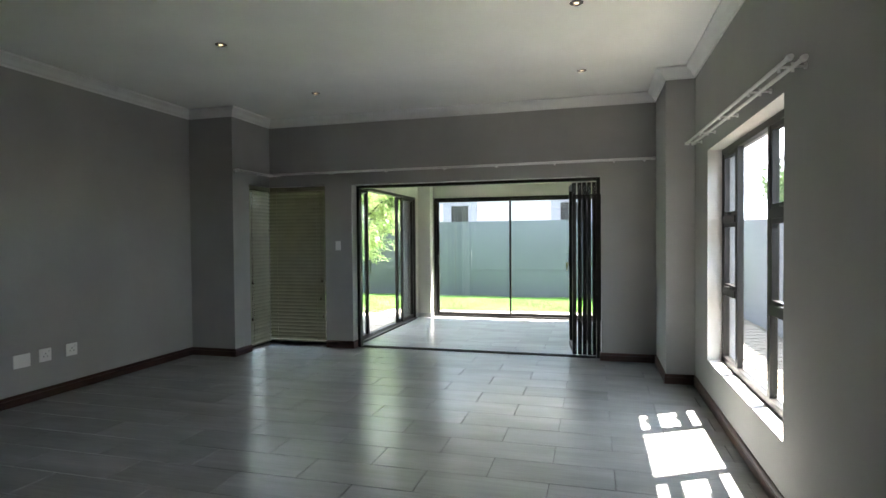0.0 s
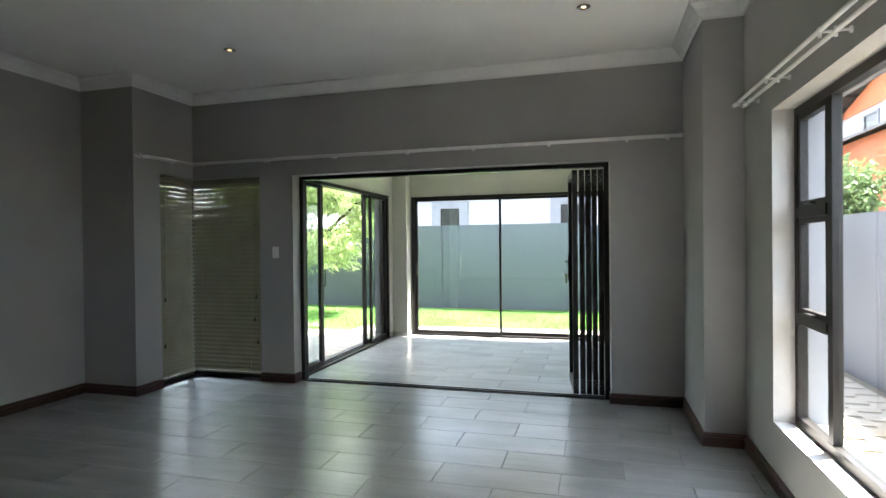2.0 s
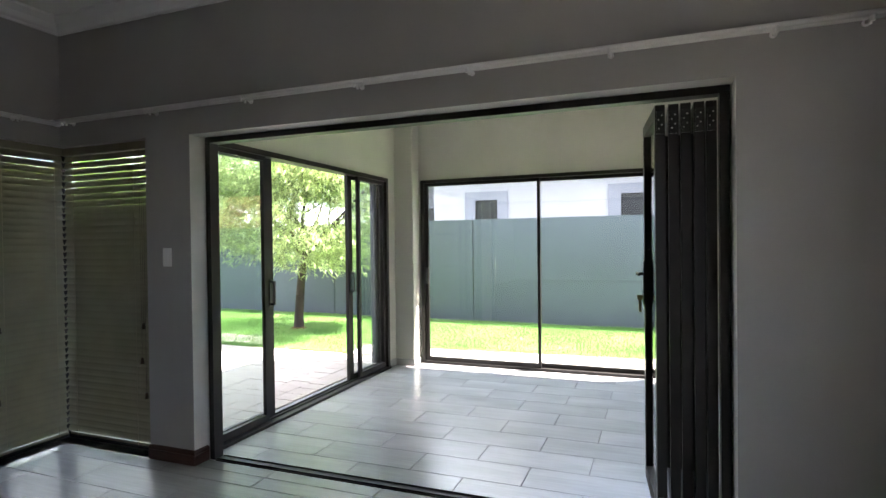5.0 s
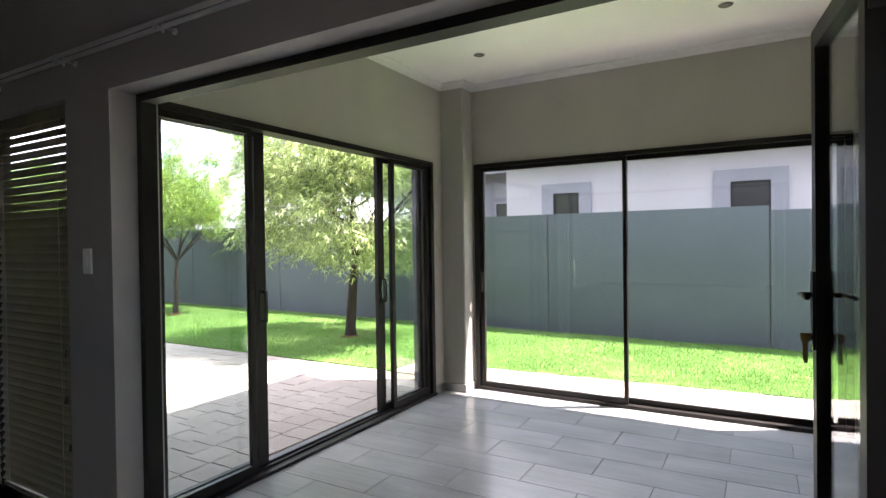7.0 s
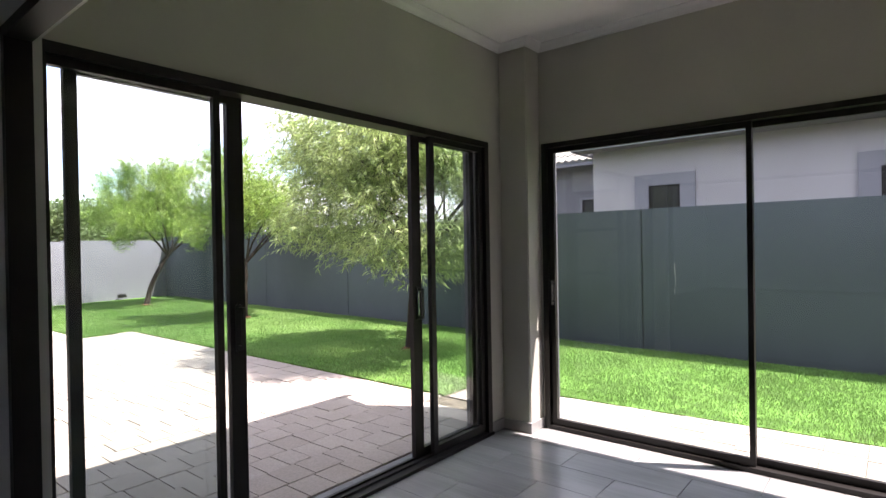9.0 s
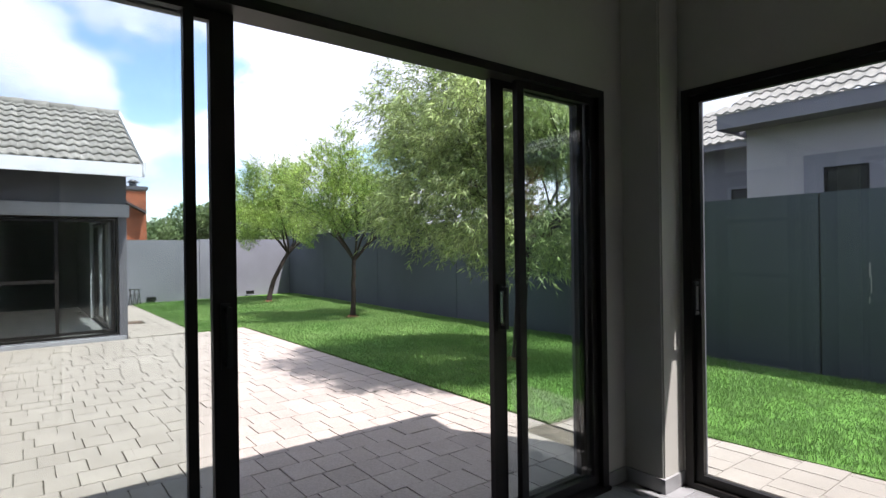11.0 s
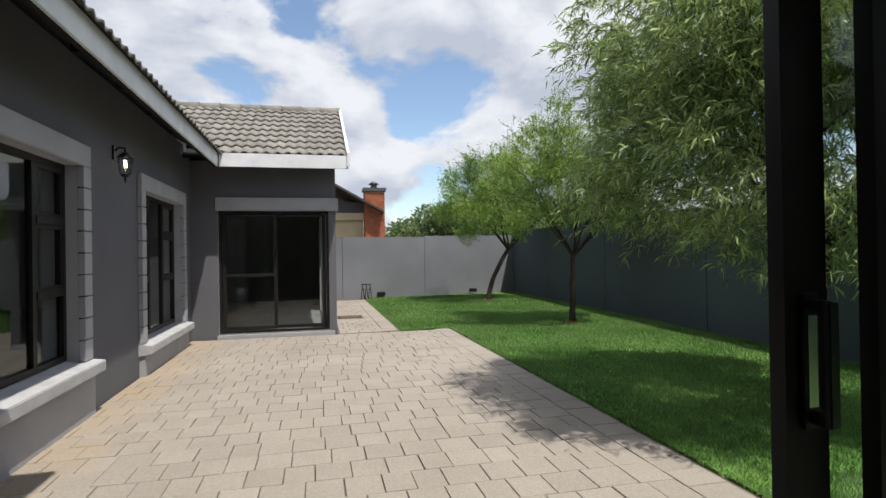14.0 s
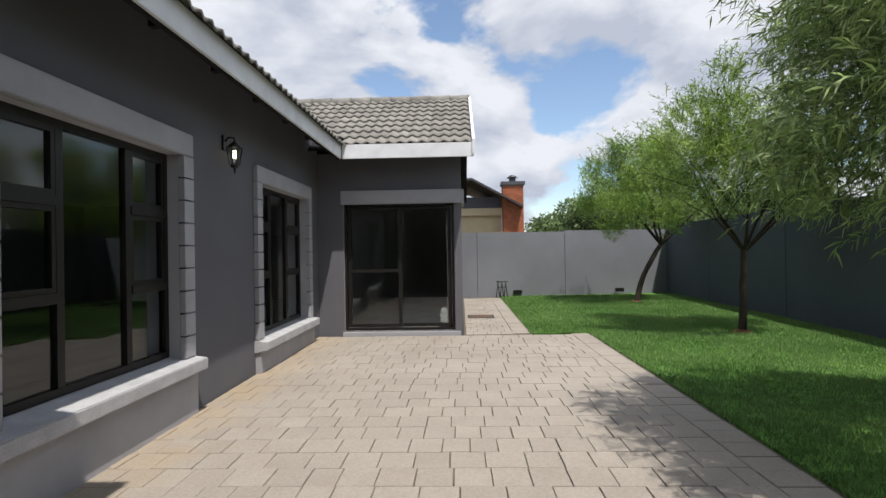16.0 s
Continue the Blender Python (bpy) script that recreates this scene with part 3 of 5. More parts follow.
def fold_leaf(x0, y0, x1, handle=False):
    """One folded leaf from (x0, y0) running north to (x1, y0 + LEAF_W)."""
    ang = math.atan2(x1 - x0, LEAF_W)
    mtx = Matrix.Translation((x0, y0, 0)) @ Matrix.Rotation(-ang, 4, "Z")
    bm = bmesh.new()
    rect_frame(bm, 0, LEAF_W, 0.018, 2.035, 0.05, -0.0225, 0.0225, "y", (0.05, 0.05, 0.075, 0.06))
    bm.transform(mtx)
    leaf = part("door_leaf", bm, M["alu"], d1)
    bm = bmesh.new()
    box(bm, -0.003, 0.003, 0.05, LEAF_W - 0.05, 0.093, 1.975)
    bm.transform(mtx)
    p = part("pane", bm, M["glass"], leaf)
    p.visible_shadow = False
    for zz in (0.09, 1.95):
        bm = bmesh.new()
        box(bm, -0.017, 0.017, -0.010, -0.001, zz - 0.055, zz + 0.055)
        bm.transform(mtx)
        hp = part("hinge", bm, M["black"], leaf, "black hinge plate with rivets")
        bm = bmesh.new()
        for sx, sz in ((-0.007, -0.03), (0.007, -0.012), (-0.007, 0.012), (0.007, 0.032)):
            cyl(bm, (sx, -0.013, zz + sz), (sx, -0.009, zz + sz), 0.004, seg=8)
        bm.transform(mtx)
        part("rivet", bm, M["chrome"], hp, "pale steel rivets")
    if handle:
        bm = bmesh.new()
        for s in (-1, 1):
            box(bm, min(s * 0.0225, s * 0.03), max(s * 0.0225, s * 0.03), LEAF_W - 0.043, LEAF_W - 0.009, 1.02, 1.27)
            cyl(bm, (s * 0.027, LEAF_W - 0.026, 1.195), (s * 0.065, LEAF_W - 0.026, 1.195), 0.009, seg=10)
            cyl(bm, (s * 0.06, LEAF_W - 0.026, 1.195), (s * 0.06, LEAF_W - 0.14, 1.195), 0.009, 0.007, seg=10)
            cyl(bm, (s * 0.027, LEAF_W - 0.026, 1.06), (s * 0.033, LEAF_W - 0.026, 1.06), 0.012, seg=12)
        bm.transform(mtx)
        hd = part("door_handle", bm, M["black"], leaf, "black lever handle on a long plate")
        bm = bmesh.new()
        box(bm, -0.062, -0.033, LEAF_W - 0.028, LEAF_W - 0.025, 1.045, 1.072)
        box(bm, -0.056, -0.044, LEAF_W - 0.030, LEAF_W - 0.028, 0.985, 1.05)
        box(bm, -0.052, -0.040, LEAF_W - 0.024, LEAF_W - 0.022, 0.975, 1.045)
        bm.transform(mtx)
        part("key", bm, M["brass"], hd, "small bunch of brass keys in the lock")


fold_leaf(-0.040, 6.095, -0.105, True)
fold_leaf(0.020, 6.10, 0.012)
fold_leaf(0.073, 6.10, 0.078)
fold_leaf(0.130, 6.10, 0.126)
fold_leaf(0.183, 6.10, 0.186)

# west sliding door, open in the middle
d2 = thing("door_2", "half-open bronze aluminium glass sliding door to the paved yard", "sliding door", kind="structure")
bm = bmesh.new()
rect_frame(bm, 6.145, 8.983, SUN_Z - 0.004, 2.135, 0.05, -3.075, -2.945, "y", (0.045, 0.05, 0.001, 0.042))
part("door_frame", bm, M["alu"], d2)
bm = bmesh.new()
box(bm, -3.085, -2.93, 6.145, 8.983, SUN_Z - 0.03, SUN_Z + 0.022)
for xx in (-3.045, -2.99):
    box(bm, xx - 0.003, xx + 0.003, 6.19, 8.93, SUN_Z + 0.022, SUN_Z + 0.036)
part("track", bm, M["alu"], d2, "dark floor track with two rails")
ZB, ZT = SUN_Z + 0.036, 2.095
slider_leaf(d2, 6.19, 6.868, ZB, ZT, -2.99, "y", (0.012, 0.032), "fixed_leaf")
lf = slider_leaf(d2, 6.27, 7.010, ZB, ZT, -3.045, "y", (0.045, 0.08))
pull(lf, -3.029, 6.970, 0.99, "y", plate=False)
slider_leaf(d2, 8.335, 8.933, ZB, ZT, -2.99, "y", (0.045, 0.04), "fixed_leaf")
lf = slider_leaf(d2, 8.21, 8.90, ZB, ZT, -3.045, "y", (0.085, 0.05))
pull(lf, -3.029, 8.255, 0.99, "y")

# north sliding door, closed
d3 = thing("door_3", "closed bronze aluminium glass sliding door facing the lawn", "sliding door", kind="structure")
bm = bmesh.new()
rect_frame(bm, -2.698, 0.298, SUN_Z - 0.004, 2.135, 0.05, SY_N - 0.02, SY_N + 0.1, "x", (0.045, 0.045, 0.035, 0.037))
part("door_frame", bm, M["alu"], d3)
lf = slider_leaf(d3, -2.653, -1.262, SUN_Z + 0.031, 2.098, SY_N + 0.02, "x", (0.045, 0.032))
pull(lf, -2.625, SY_N + 0.004, 0.99, "x", -1, 0.18)
slider_leaf(d3, -1.297, 0.253, SUN_Z + 0.031, 2.098, SY_N + 0.06, "x", (0.032, 0.045), "fixed_leaf")


def casement_window(name, label, axis, u0, u1, z0, z1, d, cols, transoms, glass, out=1, stays=True):
    """A bronze window: cols are mullion places, the outer columns carry transoms."""
    w = thing(name, label, "window", kind="structure")
    bm = bmesh.new()
    rect_frame(bm, u0, u1, z0, z1, 0.045, d - 0.025, d + 0.025, axis)
    for c in cols:
        if axis == "x":
            box(bm, c - 0.028, c + 0.028, d - 0.022, d + 0.022, z0 + 0.045, z1 - 0.045)
        else:
            box(bm, d - 0.022, d + 0.022, c - 0.028, c + 0.028, z0 + 0.045, z1 - 0.045)
    part("window_frame", bm, M["alu"], w)
    edges = [u0 + 0.045, *[x for c in cols for x in (c - 0.028, c + 0.028)], u1 - 0.045]
    for k in range(0, len(edges), 2):
        a, b = edges[k], edges[k + 1]
        zs = [z0 + 0.045, z1 - 0.045] if k == 2 and len(cols) == 2 else [z0 + 0.045, *[q for t in transoms for q in (t - 0.028, t + 0.028)], z1 - 0.045]
        for t in ([] if len(zs) == 2 else transoms):
            boxes("transom", [(a, b, d - 0.03, d + 0.03, t - 0.028, t + 0.028) if axis == "x" else (d - 0.03, d + 0.03, a, b, t - 0.028, t + 0.028)], M["alu"], w)
        for q in range(0, len(zs), 2):
            if len(zs) > 2 and q > 0:
                bm = bmesh.new()
                rect_frame(bm, a + 0.001, b - 0.001, zs[q] + 0.001, zs[q + 1] - 0.001, 0.03, d - 0.02, d + 0.02, axis)
                sash = part("sash", bm, M["alu"], w)
                pane(a + 0.031, b - 0.031, zs[q] + 0.031, zs[q + 1] - 0.031, d, axis, sash, glass)
                if stays:
                    m_ = (a + b) / 2
                    s = -out
                    if axis == "y":
                        lst = [(min(d + s * 0.02, d + s * 0.045), max(d + s * 0.02, d + s * 0.045), m_ - 0.05, m_ + 0.05, zs[q] + 0.006, zs[q] + 0.018)]
                    else:
                        lst = [(m_ - 0.05, m_ + 0.05, min(d + s * 0.02, d + s * 0.045), max(d + s * 0.02, d + s * 0.045), zs[q] + 0.006, zs[q] + 0.018)]
                    boxes("handle", lst, M["black"], sash, "black window stay")
            else:
                pane(a, b, zs[q], zs[q + 1], d, axis, w, glass)
    return w


casement_window("window_1", "tall bronze aluminium window, side casements in three tiers", "y", 2.555, 4.455, 0.37, 2.105, 1.228, (3.20, 3.985), (0.955, 1.53), M["glass"])
w = thing("window_2", "full-height bronze corner window behind venetian blinds", "window", kind="structure")
bm = bmesh.new()
rect_frame(bm, -4.11, -3.165, 0.005, 2.085, 0.045, 6.0, 6.05, "x")
rect_frame(bm, 5.455, 6.0, 0.005, 2.085, 0.045, -4.11, -4.06, "y")
box(bm, -4.06, -3.21, 6.0, 6.05, 1.52, 1.56)
box(bm, -4.06, -3.21, 6.0, 6.05, 0.93, 0.97)
box(bm, -4.11, -4.06, 5.5, 5.955, 1.52, 1.56)
box(bm, -4.11, -4.06, 5.5, 5.955, 0.93, 0.97)
part("window_frame", bm, M["alu"], w)
for z0, z1 in ((0.05, 0.93), (0.97, 1.52), (1.56, 2.04)):
    pane(-4.06, -3.21, z0, z1, 6.025, "x", w)
    pane(5.5, 5.955, z0, z1, -4.085, "y", w)

# floors
tagged(boxes("floor", [(-4.8, EXT_E, Y_S - 0.2, 6.02, -0.12, -0.008)], M["grout"]), "dark grout bed under the lounge tiles", "floor", kind="structure")
tagged(boxes("floor", [(-3.19, EXT_E, 6.105, 9.59, -0.2, SUN_Z - 0.008)], M["grout"]), "dark grout bed under the sunroom tiles", "floor", kind="structure")

# main roof, plain lines; the tiled faces follow below
ground = thing("ground", "flat dry ground reaching to the horizon", "ground", kind="structure")
bm = bmesh.new()
box(bm, -900, 900, -900, 900, -0.6, -0.115)
part("soil", bm, M["dust"], ground)


# ---- lounge things ----
def blind(name_label, axis, u0, u1, d, z0, z1, group):
    """A venetian blind: head box, slats, bottom rail, cords and toggles."""
    t = thing("venetian_blind", name_label, "blind", group)
    ax = lambda a, b, c, e, f, g: (a, b, c, e, f, g) if axis == "x" else (c, e, a, b, f, g)
    boxes("head_rail", [ax(u0 + (0.02 if axis == "x" else 0), u1 - (0.02 if axis == "y" else 0), d - 0.025, d + 0.025, z1 - 0.05, z1)], M["blind"], t)
    boxes("bottom_rail", [ax(u0 + (0.05 if axis == "x" else 0), u1 - (0.01 if axis == "y" else 0), d - 0.02, d + 0.02, z0, z0 + 0.018)], M["blind"], t)
    n = int((z1 - 0.055 - z0 - 0.045) / 0.0455) + 1
    me = None
    tilt = radians(65)
    for i in range(n):
        z = z0 + 0.045 + i * 0.0455
        if me is None:
            bm = bmesh.new()
            for a, b in (((-0.025, 0.0), (-0.008, 0.0035)), ((-0.008, 0.0035), (0.008, 0.0035)), ((0.008, 0.0035), (0.025, 0.0))):
                q = []
                for s, h in (a, b):
                    dy, dz = s * math.cos(tilt) + h * math.sin(tilt), s * math.sin(tilt) - h * math.cos(tilt)
                    q.append((dy, dz))
                (ya, za), (yb, zb) = q
                th = 0.0012
                vs = []
                for yy, zz in ((ya, za), (yb, zb), (yb, zb - th), (ya, za - th)):
                    for u in (u0 + 0.005, u1 - (0.03 if axis == "x" else 0.005)):
                        vs.append(bm.verts.new((u, yy, zz) if axis == "x" else (-yy, u, zz)))
                for f in ((0, 1, 3, 2), (2, 3, 5, 4), (4, 5, 7, 6), (6, 7, 1, 0), (0, 2, 4, 6), (1, 7, 5, 3)):
                    bm.faces.new([vs[k] for k in f])
            bmesh.ops.recalc_face_normals(bm, faces=bm.faces)
            me = mesh_of("slat", bm, M["blind"])
        ob = new("slat", me)
        ob.parent = t
        jit = 0.0015 * math.sin(i * 12.9)
        ob.location = (0, d + jit, z) if axis == "x" else (d + jit, 0, z)
        if z > 1.58:
            ob.rotation_euler = (radians(0.5 + 1.5 * math.sin(i * 2.1)), 0, 0) if axis == "x" else (0, radians(2), 0)
    for f in (0.16, 0.84):
        u = u0 + (u1 - u0) * f
        boxes("cord", [ax(u - 0.0015, u + 0.0015, d - 0.029, d - 0.027, z0, z1 - 0.04) if axis == "x" else ax(u - 0.0015, u + 0.0015, d + 0.027, d + 0.029, z0, z1 - 0.04)], M["cord"], t)
    for k, (f, z) in enumerate(((0.93, 0.86), (0.91, 0.63), (0.95, 0.40))):
        if axis == "y" and k == 1:
            continue
        u = u0 + (u1 - u0) * (f if axis == "x" else 1.0 - f * 0.98)
        s = d - 0.036 if axis == "x" else d + 0.036
        bm = bmesh.new()
        p = (u, s) if axis == "x" else (s, u)
        cyl(bm, (*p, z - 0.02), (*p, z + 0.02), 0.012, 0.007, 8)
        cyl(bm, (*p, z + 0.02), (*p, z1 - 0.05), 0.001, seg=4)
        part("toggle", bm, M["toggle"], t, "dark wooden cord toggle")


blind("almost closed olive-beige venetian blind, wide side of the corner window", "x", -4.02, -3.165, 5.965, 0.055, 2.085, "blinds of the corner window")
blind("almost closed olive-beige venetian blind, narrow side of the corner window", "y", 5.455, 5.948, -4.0, 0.055, 2.085, "blinds of the corner window")


def curtain_rail(label, pts, gap, brackets, wall_dir):
    """Two white rods one before the other on small brackets."""
    t = thing("curtain_rail", label, "curtain rail", "white double curtain rails")
    for k, off in enumerate((0.055, 0.055 + gap)):
        bm = bmesh.new()
        P = [Vector(p) + Vector(wall_dir) * off + Vector((0, 0, 0.006 * k)) for p in pts]
        for a, b in zip(P, P[1:]):
            cyl(bm, a, b, 0.010, seg=10)
        for e, o in ((P[0], P[1]), (P[-1], P[-2])):
            dd = (e - o).normalized()
            cyl(bm, e, e + dd * 0.03, 0.016, 0.012, seg=10)
        part("rod", bm, M["white_pl"], t)
    for b in brackets:
        bm = bmesh.new()
        p = Vector(b)
        w = Vector(wall_dir)
        cyl(bm, p, p + w * (0.07 + gap), 0.006, seg=8)
        cyl(bm, p, p + w * 0.008, 0.014, seg=12)
        for off in (0.055, 0.055 + gap):
            cyl(bm, p + w * off + Vector((0, 0, -0.022)), p + w * off + Vector((0, 0, 0.018)), 0.007, seg=8)
        part("bracket", bm, M["white_pl"], t)
    return t


RZ = 2.240
curtain_rail("white double curtain rail across the wall over the folding door", [(-3.90, Y_N, RZ), (0.80, Y_N, RZ + 0.005)], 0.035, [(x, Y_N, RZ) for x in (-3.82, -3.05, -2.30, -1.55, -0.92, -0.25, 0.40, 0.72)], (0, -1, 0))
curtain_rail("short white double curtain rail beside the corner window", [(X_PIL, 5.12, RZ - 0.015), (X_PIL, 5.84, RZ - 0.01)], 0.035, [(X_PIL, 5.2, RZ - 0.015), (X_PIL, 5.6, RZ - 0.012)], (1, 0, 0))
curtain_rail("white double curtain rail over the tall side window", [(X_E, 2.12, 2.15), (X_E, 4.8, 2.222)], 0.055, [(X_E, y, 2.15 + 0.027 * (y - 2.12)) for y in (2.25, 2.75, 3.45, 4.15, 4.7)], (-1, 0, 0))


def wall_plate(name, label, category, pos, normal, w, h, kind):
    t = thing(name, label, category, "white wall sockets" if name == "wall_socket" else "")
    t.matrix_world = Matrix.Translation(pos) @ Matrix.Rotation(math.atan2(normal[1], normal[0]) + math.pi / 2, 4, "Z")
    bm = bmesh.new()
    box(bm, -w / 2, w / 2, -0.009, 0, -h / 2, h / 2)
    part("plate", bm, M["white_pl"], t, bevel=0.003)
    if kind == "switch":
        bm = bmesh.new()
        box(bm, -0.012, 0.012, -0.013, -0.009, -0.022, 0.022)
        part("rocker", bm, M["white_pl"], t, bevel=0.001)
    if kind == "socket":
        for x, z, r in ((-0.018, -0.012, 0.005), (0.018, -0.012, 0.005), (0.0, 0.014, 0.006), (0.03, 0.03, 0.004)):
            bm = bmesh.new()
            cyl(bm, (x, -0.0096, z), (x, -0.009, z), r, seg=8)
            part("socket_hole", bm, M["black"], t, "black socket hole")
        bm = bmesh.new()
        box(bm, 0.018, 0.038, -0.013, -0.009, -0.040, -0.018)
        part("rocker", bm, M["white_pl"], t)


wall_plate("light_switch", "white plastic light switch beside the folding door", "light switch", (-2.98, Y_N, 1.315), (0, -1), 0.072, 0.118, "switch")
wall_plate("wall_plate", "blank white plastic cover plate above the skirting", "cover plate", (X_W, 3.04, 0.375), (1, 0), 0.15, 0.115, "blank")
wall_plate("wall_socket", "white plastic wall socket with black pin holes", "socket", (X_W, 3.25, 0.385), (1, 0), 0.115, 0.115, "socket")
wall_plate("wall_socket", "white plastic wall socket with black pin holes", "socket", (X_W, 3.51, 0.385), (1, 0), 0.115, 0.115, "socket")


def downlight(label, x, y, z, lit, group):
    t = thing("downlight", label, "ceiling spotlight", group, at=(x, y, z))
    bm = bmesh.new()
    bmesh.ops.create_circle(bm, segments=24, radius=0.046)
    outer = list(bm.verts)
    ring = [bm.verts.new((v.co.x * 0.72, v.co.y * 0.72, -0.007)) for v in outer]
    inn = [bm.verts.new((v.co.x * 0.62, v.co.y * 0.62, 0.004)) for v in outer]
    for a, b in ((outer, ring), (ring, inn)):
        for i in range(24):
            j = (i + 1) % 24
            bm.faces.new((a[i], a[j], b[j], b[i])).smooth = True
    bmesh.ops.recalc_face_normals(bm, faces=bm.faces)
    part("trim_ring", bm, M["galv"], t, "satin metal ring")
    bm = bmesh.new()
    cyl(bm, (0, 0, -0.0035), (0, 0, 0.004), 0.017 if lit else 0.0275, seg=20)
    if lit:
        b2 = bmesh.new()
        cyl(b2, (0, 0, -0.001), (0, 0, 0.003), 0.029, seg=20)
        part("reflector", b2, M["galv"], t, "dark reflector cup")
    part("bulb", bm, M["down_on"] if lit else M["down_off"], t, "glowing warm lamp" if lit else "unlit lamp")


for y in (0.16, 1.72, 3.28, 4.84):
    for x in (-2.7, 0.075):
        downlight("small round recessed spotlight, lit, in the lounge ceiling", x, y, H - 0.001, True, "lit spotlights of the lounge")
for y in (7.0, 8.58):
    for x in (-2.25, -0.46):
        downlight("small round recessed spotlight, switched off, in the sunroom ceiling", x, y, 2.904, False, "unlit spotlights of the sunroom")


# ---- outside: the house front and wing ----
FRONT = 5.68
WX = -11.067
WIN_A = (-7.07, -5.43, 0.37, 1.895)
WIN_B = (-10.44, -8.70, 0.27, 1.885)
wall("wall_front", "x", 5.43, FRONT, WX, -4.2, PAVE_Z - 0.1, 2.75, [WIN_A, WIN_B], (M["dark"], E_, M["surround"]), "charcoal painted house front with two framed windows")
wall("wall_wing_east", "y", WX - 0.23, WX, FRONT, 7.79, PAVE_Z - 0.1, 2.6, [(6.06, 7.68, 0.0, 1.86)], (M["dark"], E_, M["surround"]), "charcoal painted wing wall with a glass door")
wall("wall_wing_north", "x", 7.56, 7.79, -17.0, WX - 0.23, PAVE_Z - 0.1, 2.6, [(-14.1, -11.42, 0.0, 1.86)], (M["dark"], E_, M["surround"]), "charcoal painted wing wall")
wall("wall_wing_west", "y", -17.23, -17.0, -2.0, 7.79, PAVE_Z - 0.1, 2.6, [], (E_, M["dark"], R), "charcoal painted wing wall, plain")
wall("wall_wing_south", "x", -2.23, -2.0, -17.0, -4.8, PAVE_Z - 0.1, 2.6, [], (E_, M["dark"], R), "plain painted house wall")
tagged(boxes("ceiling", [(-17.0, WX - 0.25, -2.0, 7.56, 2.45, 2.55), (WX - 0.25, -4.8, -2.0, 5.43, 2.45, 2.55)], M["ceil"]), "white ceiling of the wing rooms", "ceiling", kind="structure")
tagged(boxes("floor", [(-17.0, WX - 0.02, -2.0, 7.76, -0.15, 0.0), (WX - 0.02, -4.8, -2.0, 5.43, -0.15, 0.0)], M["tile"]), "grey tile floor of the wing rooms", "floor", kind="structure")
tagged(boxes("lintel_band", [(WX, WX + 0.05, 6.03, 7.80, 1.85, 2.05), (WX - 0.9, WX, 7.79, 7.83, 1.85, 2.05)], M["surround"], bevel=0.006), "light grey plaster band over the glass door", "lintel", kind="structure")
tagged(boxes("door_step", [(WX, WX + 0.06, 6.04, 7.76, PAVE_Z - 0.02, -0.012)], M["surround"], bevel=0.006), "light grey plaster threshold of the wing door", "threshold", kind="structure")


def surround(u0, u1, z0, z1, low, label):
    """Plaster frame round a window: head band, jambs cut into blocks, sloped sill and apron below."""
    t = thing("window_surround", label, "window surround", kind="structure")
    w, p = 0.15, 0.045
    boxes("head_band", [(u0 - w, u1 + w, FRONT, FRONT + p, z1, z1 + 0.17)], M["surround"], t, bevel=0.006)
    n = 9
    hgt = (z1 - z0) / n
    for s in (-1, 1):
        a, b = (u0 - w, u0) if s < 0 else (u1, u1 + w)
        for i in range(n):
            boxes("block", [(a, b, FRONT, FRONT + p, z0 + i * hgt + 0.005, z0 + (i + 1) * hgt - 0.005)], M["surround"], t, bevel=0.003)
    bm = bmesh.new()
    prof = [(FRONT - 0.14, z0 - 0.01), (FRONT - 0.14, z0 + 0.02), (FRONT + 0.13, z0 - 0.015), (FRONT + 0.13, z0 - 0.10), (FRONT, z0 - 0.13)]
    ra = [bm.verts.new((u0 - w - 0.02, y, z)) for y, z in prof]
    rb = [bm.verts.new((u1 + w + 0.02, y, z)) for y, z in prof]
    for i in range(5):
        j = (i + 1) % 5
        bm.faces.new((ra[i], ra[j], rb[j], rb[i]))
    bm.faces.new(ra[::-1])
    bm.faces.new(rb)
    bmesh.ops.recalc_face_normals(bm, faces=bm.faces)
    part("window_sill", bm, M["sill_ext"], t, "rough light grey sloping sill", 0.006)
    if z0 - 0.13 > low:
        boxes("apron", [(u0 - w, u1 + w, FRONT, FRONT + 0.06, low, z0 - 0.12)], M["surround"], t, "grey plaster apron under the sill", 0.004)
    return t


surround(*WIN_A, PAVE_Z - 0.02, "light grey plaster surround with block jambs round the large window")
surround(*WIN_B, PAVE_Z - 0.02, "light grey plaster surround with block jambs round the second window")
casement_window("window_3", "large dark bronze window with casements, panes mirroring the garden", "x", WIN_A[0], WIN_A[1], WIN_A[2] + 0.02, WIN_A[3], FRONT - 0.11, (-6.59, -5.97), (0.92, 1.45), M["glass"], -1, False)
casement_window("window_4", "dark bronze window with casements beside the wing", "x", WIN_B[0], WIN_B[1], WIN_B[2] + 0.02, WIN_B[3], FRONT - 0.11, (-9.86, -9.28), (0.90, 1.45), M["glass"], -1, False)
d4 = thing("door_4", "closed bronze aluminium glass door of the wing", "sliding door", kind="structure")
bm = bmesh.new()
rect_frame(bm, 6.065, 7.675, 0.002, 1.855, 0.03, WX - 0.14, WX - 0.04, "y")
part("door_frame", bm, M["alu"], d4)
lf = slider_leaf(d4, 6.11, 6.90, 0.045, 1.81, WX - 0.075, "y", (0.05, 0.05))
boxes("transom", [(WX - 0.095, WX - 0.055, 6.16, 6.85, 0.85, 0.90)], M["alu"], lf)
